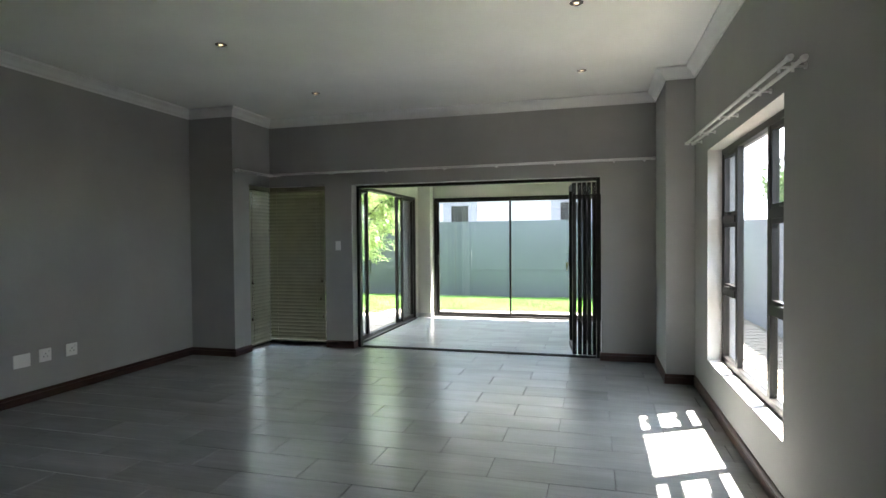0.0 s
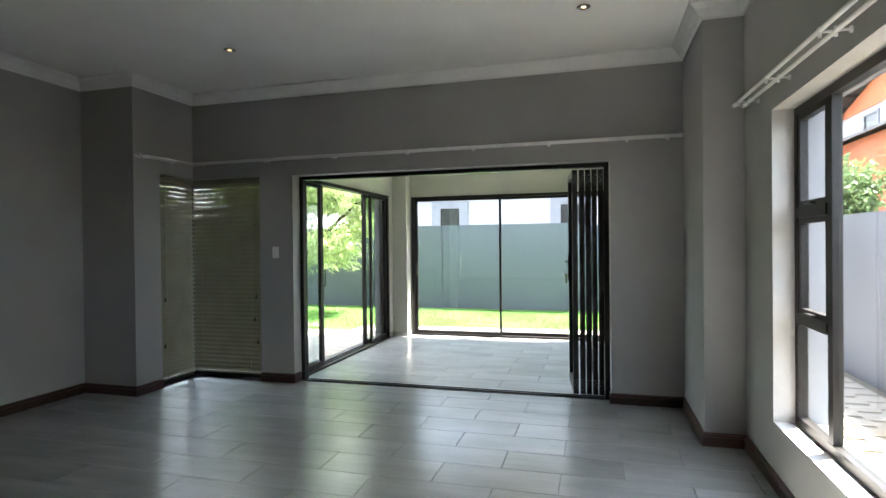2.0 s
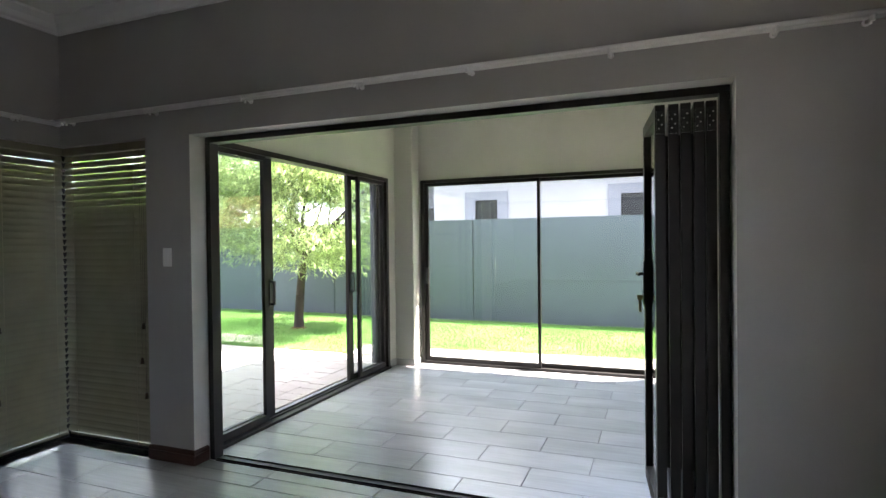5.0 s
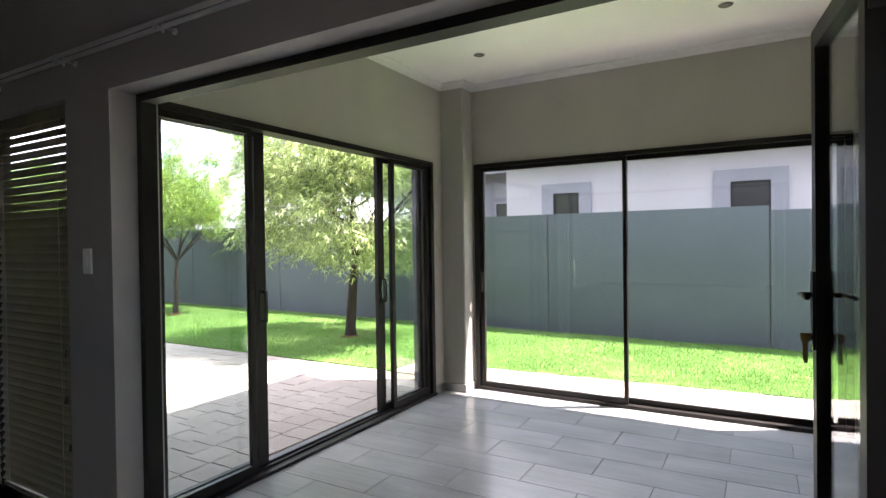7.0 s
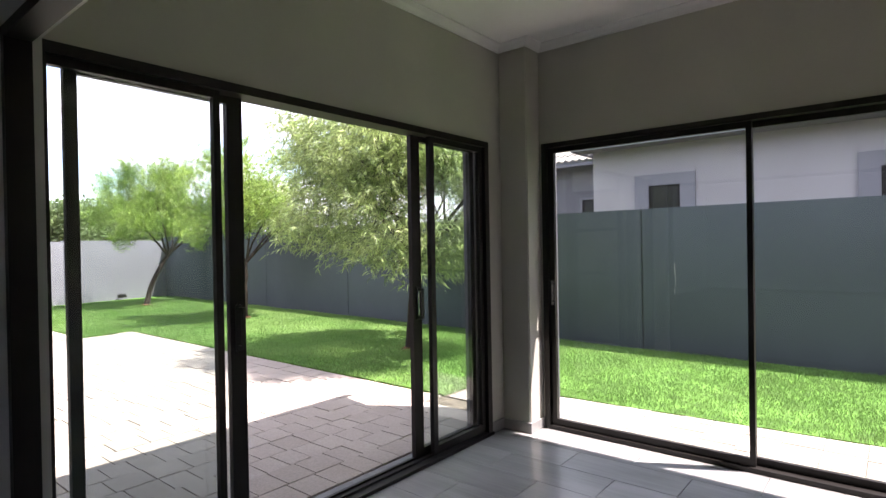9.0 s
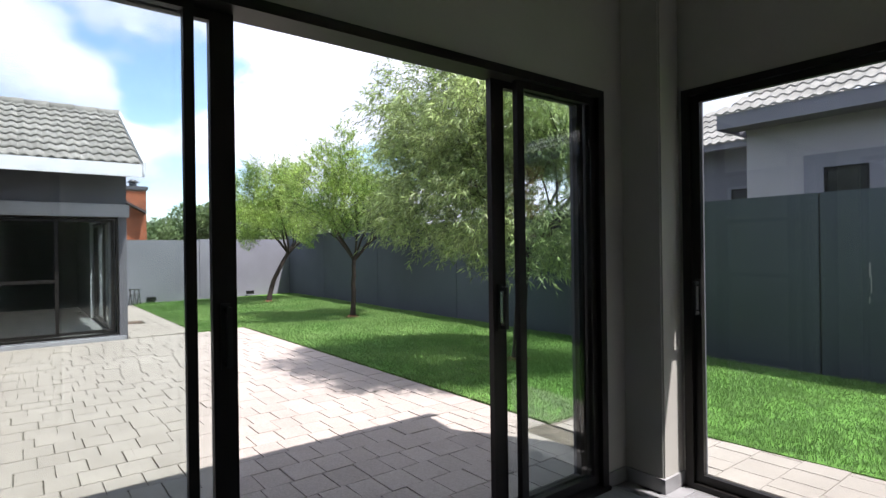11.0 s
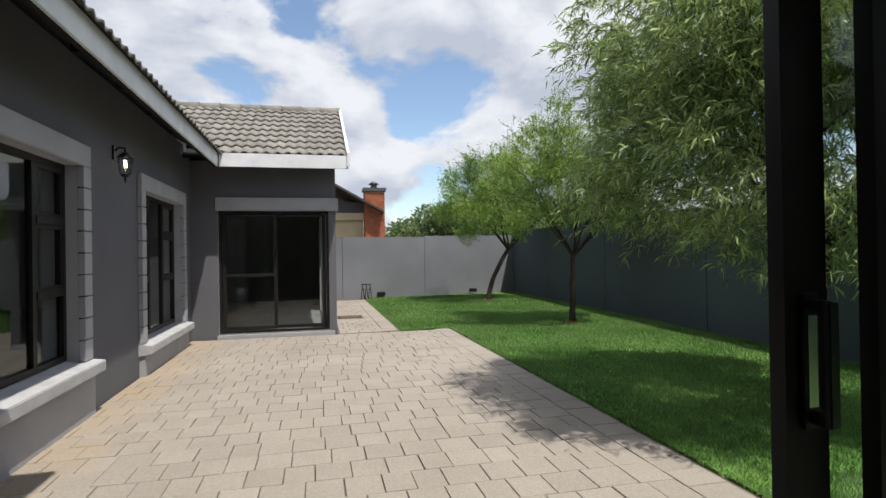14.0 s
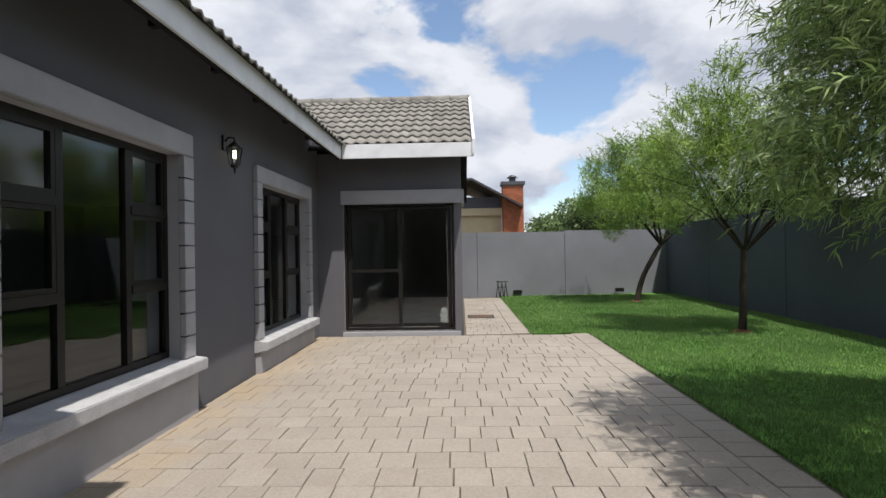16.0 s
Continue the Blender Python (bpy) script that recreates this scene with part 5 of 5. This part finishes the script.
for yy, xx in ((9.15, -17.68), (11.9, -18.0)):
    t = thing("vent_box", "small black drain box low on the boundary wall", "vent box", "drain boxes on the end wall")
    boxes("housing", [(xx, xx + 0.08, yy, yy + 0.22, 0.0, 0.1)], M["black"], t, bevel=0.004)


# ---- trees ----
def tree(label, base, lean, split_z, centre, radius, seed, twigs, leaves_per, leaf_len, leafm, trunk_r, droop):
    """Tapered trunk, arching limbs and hanging twigs with narrow leaves."""
    t = thing("tree", label, "tree", "young willow-leaved trees on the lawn")
    r = random.Random(seed)
    B = Vector(base)
    S = Vector((B.x + lean[0], B.y + lean[1], split_z))
    bm = bmesh.new()
    prev, pr = B - Vector((0, 0, 0.05)), trunk_r * 1.35
    K = 7
    for k in range(1, K + 1):
        f = k / K
        bend = Vector((lean[0] * (f ** 1.5), lean[1] * (f ** 1.5), 0))
        p = Vector((B.x, B.y, B.z + (split_z - B.z) * f)) + bend + Vector((r.uniform(-1, 1), r.uniform(-1, 1), 0)) * 0.012
        rad = trunk_r * (1.1 - 0.3 * f)
        cyl(bm, prev, p, pr, rad, 10, caps=False)
        prev, pr = p, rad
    part("trunk", bm, M["bark"], t)
    C = Vector(centre)
    R_ = Vector(radius)
    tips = []

    def limb(bl, p0, d, length, rad, depth):
        p, rr_ = p0, rad
        segs = 5
        for k in range(segs):
            d = (d + Vector((r.uniform(-1, 1), r.uniform(-1, 1), r.uniform(-0.5, 0.8))) * 0.17).normalized()
            q = p + d * length / segs
            cyl(bl, p, q, rr_, rr_ * 0.82, 6 if depth < 2 else 4, caps=False)
            p, rr_ = q, rr_ * 0.82
            if depth > 0:
                tips.append((p, d))
            if depth < 3 and k >= 1 and r.random() < (0.95 if depth < 2 else 0.5):
                side_ = Vector((r.uniform(-1, 1), r.uniform(-1, 1), r.uniform(-0.3, 0.9))).normalized()
                limb(bl, p, (d * 0.7 + side_ * 0.8).normalized(), length * r.uniform(0.45, 0.7), rr_ * 0.62, depth + 1)
        tips.append((p, d))

    nl = 7
    for k in range(nl):
        a = 2 * math.pi * (k + r.uniform(-0.3, 0.3)) / nl
        d = Vector((math.cos(a) * R_.x * 0.55, math.sin(a) * R_.y * 0.55, r.uniform(0.7, 1.5) * R_.z * 0.62)).normalized()
        bl = bmesh.new()
        limb(bl, S + Vector((0, 0, -0.03)), d, r.uniform(0.85, 1.1) * R_.z * 1.05, trunk_r * 0.55, 0)
        part("branch", bl, M["bark"], t, "thin dark arching branch")
    # twigs start near limb tips or inside the crown and hang outwards
    g = np.random.default_rng(seed)
    pts = []
    tip_p = [p for p, _ in tips]
    lobes = [(C + Vector((g.uniform(-.68, .68) * R_.x, g.uniform(-.68, .68) * R_.y, g.uniform(-.7, .7) * R_.z)), g.uniform(0.15, 0.30)) for _ in range(38)]
    if droop > 0.5:
        lobes += [(C + Vector((g.uniform(-.5, .5) * R_.x, g.uniform(-.5, .5) * R_.y, g.uniform(-.78, -.45) * R_.z)), 0.24) for _ in range(14)]
        lobes += [(C + Vector((math.cos(a) * .68 * R_.x, math.sin(a) * .68 * R_.y, g.uniform(-.45, .25) * R_.z)), 0.26) for a in g.uniform(0, 6.283, 16)]
    count = 0
    while len(pts) < twigs and count < twigs * 30:
        count += 1
        if g.random() < 0.45:
            lc, lr = lobes[int(g.integers(len(lobes)))]
            v_ = Vector(g.normal(size=3)).normalized() * (g.random() ** 0.4) * lr
            p = lc + Vector((v_.x * R_.x, v_.y * R_.y, v_.z * R_.z))
        else:
            p = tip_p[int(g.integers(len(tip_p)))] + Vector(g.normal(size=3)) * 0.10
        q = p - C
        e = (q.x / R_.x) ** 2 + (q.y / R_.y) ** 2 + (q.z / R_.z) ** 2
        if e > 1.15 or p.z < split_z - 0.24 - 0.10 * droop:
            continue
        pts.append(p)
    quads = []
    verts_t, faces_t = [], []
    for p in pts:
        q = p - C
        outw = Vector((q.x, q.y, 0))
        outw = outw.normalized() if outw.length > 0.05 else Vector((1, 0, 0))
        L = g.uniform(0.10, 0.25) * (1 + droop * max(0.0, 0.4 - q.z / R_.z))
        d = (outw * 0.7 + Vector((g.uniform(-.6, .6), g.uniform(-.6, .6), g.uniform(0.1, 0.8) + 0.5 - 0.6 * droop))).normalized()
        P, prevp = p.copy(), p.copy()
        n_ = leaves_per
        for k in range(n_):
            f = k / n_
            d = (d + Vector((0, 0, -1)) * (0.10 * droop - 0.01)).normalized()
            P = P + d * (L / n_)
            la_ = Vector(g.normal(size=3))
            ld = (d * 0.9 + la_.normalized() * 0.95 + Vector((0, 0, -0.35 * droop))).normalized()
            ll = leaf_len * g.uniform(0.7, 1.25)
            wv = ld.cross(Vector(g.normal(size=3)))
            if wv.length < 1e-3:
                continue
            wv = wv.normalized() * ll * 0.066
            mid = P + ld * ll * 0.45 + Vector((0, 0, 0.004))
            tipv = P + ld * ll + Vector((0, 0, -0.12 * ll))
            quads.append((P, mid - wv, tipv, mid + wv))
            if k % 4 == 3:
                k0 = len(verts_t)
                sd = d.cross(Vector((0.3, 0.2, 1))).normalized() * 0.0025
                verts_t += [prevp - sd, prevp + sd, P + sd * 0.7, P - sd * 0.7]
                faces_t.append((k0, k0 + 1, k0 + 2, k0 + 3))
                prevp = P.copy()
    me_ = bpy.data.meshes.new("fine_twig_growth")
    me_.from_pydata([tuple(v_) for v_ in verts_t], [], faces_t)
    me_.materials.append(M["bark"])
    o_ = tagged(new("fine_twig_growth", me_), kind="stuff")
    o_.parent = t
    arr = np.array([[tuple(v_) for v_ in q_] for q_ in quads], np.float32).reshape(-1, 3)
    o2 = new("crown", tri_mesh("crown", arr, 4, leafm))
    o2.parent = t
    tagged(o2, "drooping crown of narrow grey-green leaves" if droop > 0.5 else "airy crown of narrow bright green leaves")
    # bare red soil ring
    bm = bmesh.new()
    bmesh.ops.create_cone(bm, cap_ends=True, segments=14, radius1=0.16, radius2=0.07, depth=0.05)
    for v_ in bm.verts:
        v_.co.x *= r.uniform(0.85, 1.2)
        v_.co.y *= r.uniform(0.85, 1.2)
    bm.transform(Matrix.Translation((B.x, B.y, LAWN_Z + 0.005)))
    part("soil_ring", bm, M["redsoil"], t, "bare red soil round the trunk")
    return t


tree("tall young tree with drooping narrow grey-green leaves beside the sunroom", (-5.80, 11.19, LAWN_Z), (0.10, 0.05), 1.22, (-5.72, 10.98, 2.28), (1.58, 1.66, 1.60), 3, 8800, 14, 0.086, M["leaf"], 0.074, 0.8)
tree("slim straight-stemmed young tree with bright green narrow leaves", (-10.98, 11.74, LAWN_Z), (0.05, 0.02), 1.10, (-11.0, 11.6, 2.42), (1.15, 1.38, 1.42), 5, 3900, 13, 0.080, M["leaf2"], 0.05, 0.2)
tree("leaning young tree with green narrow leaves by the end wall", (-15.64, 11.73, LAWN_Z), (0.05, 0.55), 1.25, (-15.4, 11.75, 2.32), (1.3, 1.7, 1.40), 8, 4600, 13, 0.084, M["leaf2"], 0.06, 0.15)


def far_tree(label, base, centre, radius, seed, count, leaf):
    """A background tree: trunk, limbs and loose clumps of broader leaves."""
    t = thing("tree", label, "tree")
    g = np.random.default_rng(seed)
    C = Vector(centre)
    bm = bmesh.new()
    cyl(bm, base, (C.x, C.y, C.z - radius[2] * 0.4), 0.13, 0.08, 8)
    for k in range(7):
        a = k * 0.9
        cyl(bm, (C.x, C.y, C.z - radius[2] * 0.45), (C.x + math.cos(a) * radius[0] * 0.6, C.y + math.sin(a) * radius[1] * 0.6, C.z + radius[2] * 0.3), 0.05, 0.015, 5)
    part("trunk", bm, M["bark"], t)
    lobes_ = g.uniform(-0.6, 0.6, (14, 3))
    pick = g.integers(14, size=count)
    v_ = g.normal(size=(count, 3))
    v_ /= np.linalg.norm(v_, axis=1)[:, None]
    p = (lobes_[pick] + v_ * (g.random(count) ** 0.4)[:, None] * 0.42) * np.array(radius) + np.array(centre)
    a_ = g.normal(size=(count, 3))
    a_ /= np.linalg.norm(a_, axis=1)[:, None]
    b_ = np.cross(a_, g.normal(size=(count, 3)))
    b_ /= np.linalg.norm(b_, axis=1)[:, None]
    s = leaf * g.uniform(0.6, 1.3, count)[:, None]
    quad = np.stack([p, p + a_ * s * 0.5 + b_ * s * 0.22, p + a_ * s, p + a_ * s * 0.5 - b_ * s * 0.22], 1).reshape(-1, 3)
    o_ = new("crown", tri_mesh("crown", quad, 4, M["leaf3"]))
    o_.parent = t
    return t


far_tree("leafy tree beyond the side wall", (4.7, 13.6, -0.1), (4.6, 13.6, 1.85), (0.75, 1.2, 1.25), 21, 9000, 0.12)
far_tree("leafy shrub-like tree beyond the side wall", (5.6, 11.6, -0.1), (5.7, 11.9, 1.45), (1.3, 1.3, 0.9), 22, 8000, 0.12)
for k, (x, y, z, rx, rz_) in enumerate(((-34, 17.2, 2.3, 3.4, 2.0), (-38, 20.5, 2.6, 3.5, 2.2), (-36, 14.0, 2.4, 2.6, 1.9), (-42, 25.5, 3.0, 4.2, 2.6), (-45, 31.0, 3.3, 5.0, 3.0), (-30, 24.0, 2.4, 3.0, 2.0))):
    far_tree("bushy green tree beyond the end wall", (x, y, -0.1), (x, y, z), (rx, rx, rz_), 30 + k, 9000, 0.26)


# ---- neighbouring houses ----
def nb_window(parent, axis, u0, u1, z0, z1, d, band, face):
    """A small dark window in a wide plaster band, standing proud of a wall at d that faces face."""
    s = face
    lo, hi = min(d, d + 0.04 * s), max(d, d + 0.04 * s)
    f = lambda a, b, c, e, p, q: (a, b, p, q, c, e) if axis == "x" else (p, q, a, b, c, e)
    w = part("window", bmesh.new(), M["nb_band"], parent)
    boxes("surround", [f(u0 - band, u1 + band, z1, z1 + band * 0.8, lo, hi), f(u0 - band, u0, z0 - 0.2, z1, lo, hi), f(u1, u1 + band, z0 - 0.2, z1, lo, hi), f(u0, u1, z0 - 0.2, z0, lo, hi)], M["nb_band"], w)
    lo2, hi2 = min(d, d + 0.02 * s), max(d, d + 0.02 * s)
    boxes("window_frame", [f(u0, u0 + 0.04, z0, z1, lo2, hi2), f(u1 - 0.04, u1, z0, z1, lo2, hi2), f(u0 + 0.04, u1 - 0.04, z1 - 0.04, z1, lo2, hi2), f(u0 + 0.04, u1 - 0.04, z0, z0 + 0.04, lo2, hi2)], M["alu"], w)
    boxes("pane", [f(u0 + 0.04, u1 - 0.04, z0 + 0.04, z1 - 0.04, min(d + 0.001 * s, d + 0.008 * s), max(d + 0.001 * s, d + 0.008 * s))], M["black"], w)


NY = 15.25
nb = thing("neighbour_house", "pale plaster house with grey wavy roof tiles behind the boundary wall", "house")
boxes("wall", [(-4.90, 3.0, NY, NY + 4.4, -0.3, 3.3)], M["nb_wall"], nb, "pale plaster wall")
boxes("wall", [(-7.2, -4.90, NY + 1.6, NY + 5, -0.3, 3.2)], M["nb_dark"], nb, "dark grey plaster wall set back")
nb_window(nb, "x", -3.88, -3.36, 1.75, 2.33, NY, 0.24, -1)
nb_window(nb, "x", -0.72, -0.12, 1.75, 2.36, NY, 0.26, -1)
nb_window(nb, "x", -5.86, -5.3, 1.72, 2.3, NY + 1.6, 0.05, -1)


def wave_roof(parent, x0, x1, y_eave, z_eave, depth, pitch, nx_per=8, course=0.33, tile=0.16, axis="x", hip0=0.0):
    """Joined wavy tile courses rising away from an eave that runs along x; hip0 cuts the low end as it rises."""
    vs, fs = [], []
    rows = int(depth / math.cos(pitch) / course)
    for r_ in range(rows):
        xs0 = x0 + hip0 * r_ * course * math.cos(pitch)
        nn = int((x1 - xs0) / tile * nx_per)
        ya, za = y_eave + r_ * course * math.cos(pitch), z_eave + r_ * course * math.sin(pitch)
        yb, zb = ya + course * 1.02 * math.cos(pitch), za + course * 1.02 * math.sin(pitch)
        k0 = len(vs)
        for i in range(nn + 1):
            x = x1 - i * tile / nx_per
            hgt = 0.030 * (0.5 - 0.5 * math.cos(2 * math.pi * i / nx_per)) ** 1.2
            vs += [(x, ya, za + hgt - 0.002), (x, ya - 0.004, za + hgt + 0.022), (x, yb, zb + hgt)]
        for i in range(nn):
            a, b = k0 + 3 * i, k0 + 3 * i + 3
            fs += [(a, b, b + 1, a + 1), (a + 1, b + 1, b + 2, a + 2)]
    me_ = bpy.data.meshes.new("roof_tiles")
    me_.from_pydata(vs, [], fs)
    me_.materials.append(M["rooftile_s"])
    o_ = new("roof_tiles", me_)
    o_.parent = parent
    return tagged(o_, "grey wavy concrete roof tiles", kind="stuff")


wave_roof(nb, -5.12, 3.3, NY - 0.54, 3.20, 5.0, radians(30.5), hip0=0.42)
boxes("fascia", [(-5.10, -5.07, NY - 0.49, NY + 0.9, 2.99, 3.19)], M["nb_dark"], nb, "blue-grey fascia")
wave_roof(nb, -7.6, -4.3, NY + 1.05, 3.07, 1.8, radians(30.5), hip0=0.5)
boxes("fascia", [(-5.10, 3.3, NY - 0.52, NY - 0.49, 3.0, 3.215), (-7.5, -5.11, NY + 1.08, NY + 1.11, 2.98, 3.085)], M["nb_dark"], nb, "blue-grey fascia")
boxes("soffit", [(-5.06, 3.2, NY - 0.48, NY, 3.02, 3.04)], M["nb_dark"], nb)

# house beyond the end wall, with a face-brick chimney
nc = thing("neighbour_house", "cream house with dark roof and red brick chimney", "house")
boxes("wall", [(-27.0, -23.5, 2.0, 9.3, -0.3, 2.449)], M["cream"], nc, "cream plaster wall")
boxes("beam", [(-23.5, -23.35, 2.0, 9.3, 2.45, 2.72)], M["cream"], nc)
bm = bmesh.new()
slab(bm, [(-22.6, 10.0, 2.75), (-22.6, 8.2, 3.75), (-28, 8.2, 3.75), (-28, 10.0, 2.75)], 0.08)
slab(bm, [(-22.6, 8.2, 3.75), (-22.6, 3.0, 3.4), (-28, 3.0, 3.4), (-28, 8.2, 3.75)], 0.08)
bmesh.ops.recalc_face_normals(bm, faces=bm.faces)
rf = part("roof", bm, M["roofred"], nc, "dark sheet roof")
boxes("chimney", [(-23.55, -22.99, 9.32, 10.06, -0.2, 3.52)], M["mortar"], nc, "red face-brick chimney")
vs, fs = [], []


def brick_face(x0, y0, z0, dx, dy, L_, hgt):
    k = len(vs)
    vs.extend([(x0, y0, z0), (x0 + dx * L_, y0 + dy * L_, z0), (x0 + dx * L_, y0 + dy * L_, z0 + hgt), (x0, y0, z0 + hgt)])
    fs.append((k, k + 1, k + 2, k + 3))


z, r_ = 1.5, 0
while z < 3.46:
    o_ = 0.0 if r_ % 2 else -0.115
    y = 9.32 + o_
    while y < 10.06:
        a, b = max(y, 9.325), min(y + 0.22, 10.055)
        if b - a > 0.03:
            brick_face(-22.98, a, z, 0, 1, b - a, 0.073)
        y += 0.23
    x = -23.55 + o_
    while x < -22.99:
        a, b = max(x, -23.545), min(x + 0.22, -22.99)
        if b - a > 0.03:
            brick_face(a, 9.31, z, 1, 0, b - a, 0.073)
        x += 0.23
    z += 0.086
    r_ += 1
me = bpy.data.meshes.new("bricks")
me.from_pydata(vs, [], fs)
me.materials.append(M["brick"])
ob = new("bricks", me)
ob.parent = nc
tagged(ob, "orange-red face bricks", kind="stuff")
boxes("chimney_cap", [(-23.6, -22.93, 9.26, 10.12, 3.52, 3.64)], M["galv"], nc, "grey chimney cap")
bm = bmesh.new()
cyl(bm, (-23.27, 9.69, 3.64), (-23.27, 9.69, 3.76), 0.12, 0.12, 12)
cyl(bm, (-23.27, 9.69, 3.80), (-23.27, 9.69, 3.90), 0.21, 0.07, 14)
for a in range(4):
    cyl(bm, (-23.27 + 0.1 * math.cos(a * 1.57), 9.69 + 0.1 * math.sin(a * 1.57), 3.74), (-23.27 + 0.15 * math.cos(a * 1.57), 9.69 + 0.15 * math.sin(a * 1.57), 3.82), 0.012, seg=5)
part("cowl", bm, M["galv"], nc, "round metal chimney cowl")

# solid dark block drawn as the shadow beneath the cream house's roof
boxes("gable", [(-26.5, -23.6, 3.1, 9.28, 2.45, 3.15)], M["nb_dark"], nc, "dark block filling in the shade under the roof")

# house beyond the side wall
ne = thing("neighbour_house", "pale plaster house with orange brick gable and dark roof", "house")
HX = 7.5
boxes("wall", [(HX, 14.0, 12.0, 21.3, -0.3, 5.05)], M["nb_wall"], ne, "pale plaster wall")


def gable_block(name, x0, x1, y0, y1, z0, apex, material, label):
    """A gable facing west: a triangle between y0 and y1, apex in the middle."""
    bm = bmesh.new()
    ends = []
    for x in (x0, x1):
        ends.append([bm.verts.new((x, y0, z0)), bm.verts.new((x, y1, z0)), bm.verts.new((x, (y0 + y1) / 2, apex))])
    bm.faces.new(ends[0])
    bm.faces.new(ends[1][::-1])
    for k in range(3):
        bm.faces.new((ends[0][k], ends[1][k], ends[1][(k + 1) % 3], ends[0][(k + 1) % 3]))
    bmesh.ops.recalc_face_normals(bm, faces=bm.faces)
    part(name, bm, material, ne, label)


gable_block("gable", HX - 0.02, 13.9, 12.0, 21.3, 5.055, 6.4, M["brick"], "orange brick gable")
bm = bmesh.new()
slab(bm, [(HX - 0.5, 22.1, 5.02), (HX - 0.5, 16.65, 6.58), (14.2, 16.65, 6.58), (14.2, 22.1, 5.02)], 0.13)
slab(bm, [(HX - 0.5, 16.65, 6.58), (HX - 0.5, 11.2, 5.02), (14.2, 11.2, 5.02), (14.2, 16.65, 6.58)], 0.13)
bmesh.ops.recalc_face_normals(bm, faces=bm.faces)
part("roof", bm, M["roofred"], ne, "dark pitched roof")
for k in range(7):
    y = 21.9 - 0.75 * k
    z = 5.02 + (22.1 - y) * 0.286 - 0.22
    boxes("rafter", [(HX - 0.48, HX - 0.02, y - 0.03, y + 0.03, z + 0.03, z + 0.1)], M["eave"], ne, "dark rafter end")
boxes("wall", [(HX - 0.75, HX - 0.001, 15.5, 21.6, -0.3, 4.0)], M["brick"], ne, "orange brick lean-to wall")
bm = bmesh.new()
slab(bm, [(HX - 1.05, 21.8, 4.08), (HX - 1.05, 15.3, 4.08), (HX - 0.002, 15.3, 4.36), (HX - 0.002, 21.8, 4.36)], 0.08)
bmesh.ops.recalc_face_normals(bm, faces=bm.faces)
part("roof", bm, M["roofred"], ne, "dark lean-to roof")
nb_window(ne, "y", 18.5, 19.25, 4.42, 4.86, HX, 0.08, -1)


# ---- floor tiles ----
def tiles(name_parent, x0, x1, y0, y1, z, xoff, yoff, L, W, limit=300):
    """Half-bond tiles; whole ones share a mesh, cut ones get their own size."""
    cache = {}
    cells = []
    r_ = math.floor((y0 - yoff) / W)
    while yoff + r_ * W < y1:
        a, b = max(y0, yoff + r_ * W), min(y1, yoff + (r_ + 1) * W)
        off = xoff + (0 if r_ % 2 == 0 else L / 2)
        k = math.floor((x0 - off) / L)
        while off + k * L < x1:
            c, d = max(x0, off + k * L), min(x1, off + (k + 1) * L)
            if d - c > 0.02 and b - a > 0.02:
                cells.append((c, d, a, b))
            k += 1
        r_ += 1
    g_ = 0.0017
    for c, d, a, b in cells:
        key = (round(d - c, 3), round(b - a, 3))
        if key not in cache:
            bm = bmesh.new()
            hx, hy = (d - c) / 2 - g_, (b - a) / 2 - g_
            e = 0.0012
            t_ = [bm.verts.new(p) for p in ((-hx + e, -hy + e, 0), (hx - e, -hy + e, 0), (hx - e, hy - e, 0), (-hx + e, hy - e, 0))]
            m_ = [bm.verts.new(p) for p in ((-hx, -hy, -0.0015), (hx, -hy, -0.0015), (hx, hy, -0.0015), (-hx, hy, -0.0015))]
            b_ = [bm.verts.new((v.co.x, v.co.y, -0.008)) for v in m_]
            bm.faces.new(t_)
            for p, q in ((t_, m_), (m_, b_)):
                for i in range(4):
                    j = (i + 1) % 4
                    bm.faces.new((p[i], q[i], q[j], p[j]))
            bmesh.ops.recalc_face_normals(bm, faces=bm.faces)
            cache[key] = mesh_of("floor_tile", bm, M["tile"])
        ob = new("floor_tile", cache[key])
        ob.parent = name_parent
        ob.location = ((c + d) / 2, (a + b) / 2, z)


fl = thing("tile_floor", "pale grey wood-look floor tiles of the lounge in half bond", "floor", kind="structure")
TL, TW = 0.725, 0.2885
tiles(fl, X_W, X_E, -1.2, Y_N, 0.0, -0.43, 5.49 - 20 * TW, TL, TW)
tiles(fl, -2.786, 0.262, Y_N, 6.02, 0.0, -0.43, 5.49 - 20 * TW, TL, TW)
tiles(fl, -4.15, -3.16, Y_N, 6.0, 0.0, -0.43, 5.49 - 20 * TW, TL, TW)
tiles(fl, -4.15, X_PIL, 5.45, Y_N, 0.0, -0.43, 5.49 - 20 * TW, TL, TW)
bm = bmesh.new()
box(bm, -4.8, EXT_E, -3.2, -1.2, -0.01, 0.0)
part("plain_strip", bm, M["tile"], fl)
fs2 = thing("tile_floor", "pale grey wood-look floor tiles of the sunroom in half bond", "floor", kind="structure")
tiles(fs2, SX_W + 0.02, SX_E, 6.105, SY_N, SUN_Z, -1.18, 6.725 - 2 * TW, TL, TW)
tiles(fs2, -2.7, 0.3, SY_N, SY_N + 0.0, SUN_Z, -1.18, 6.725, TL, TW)
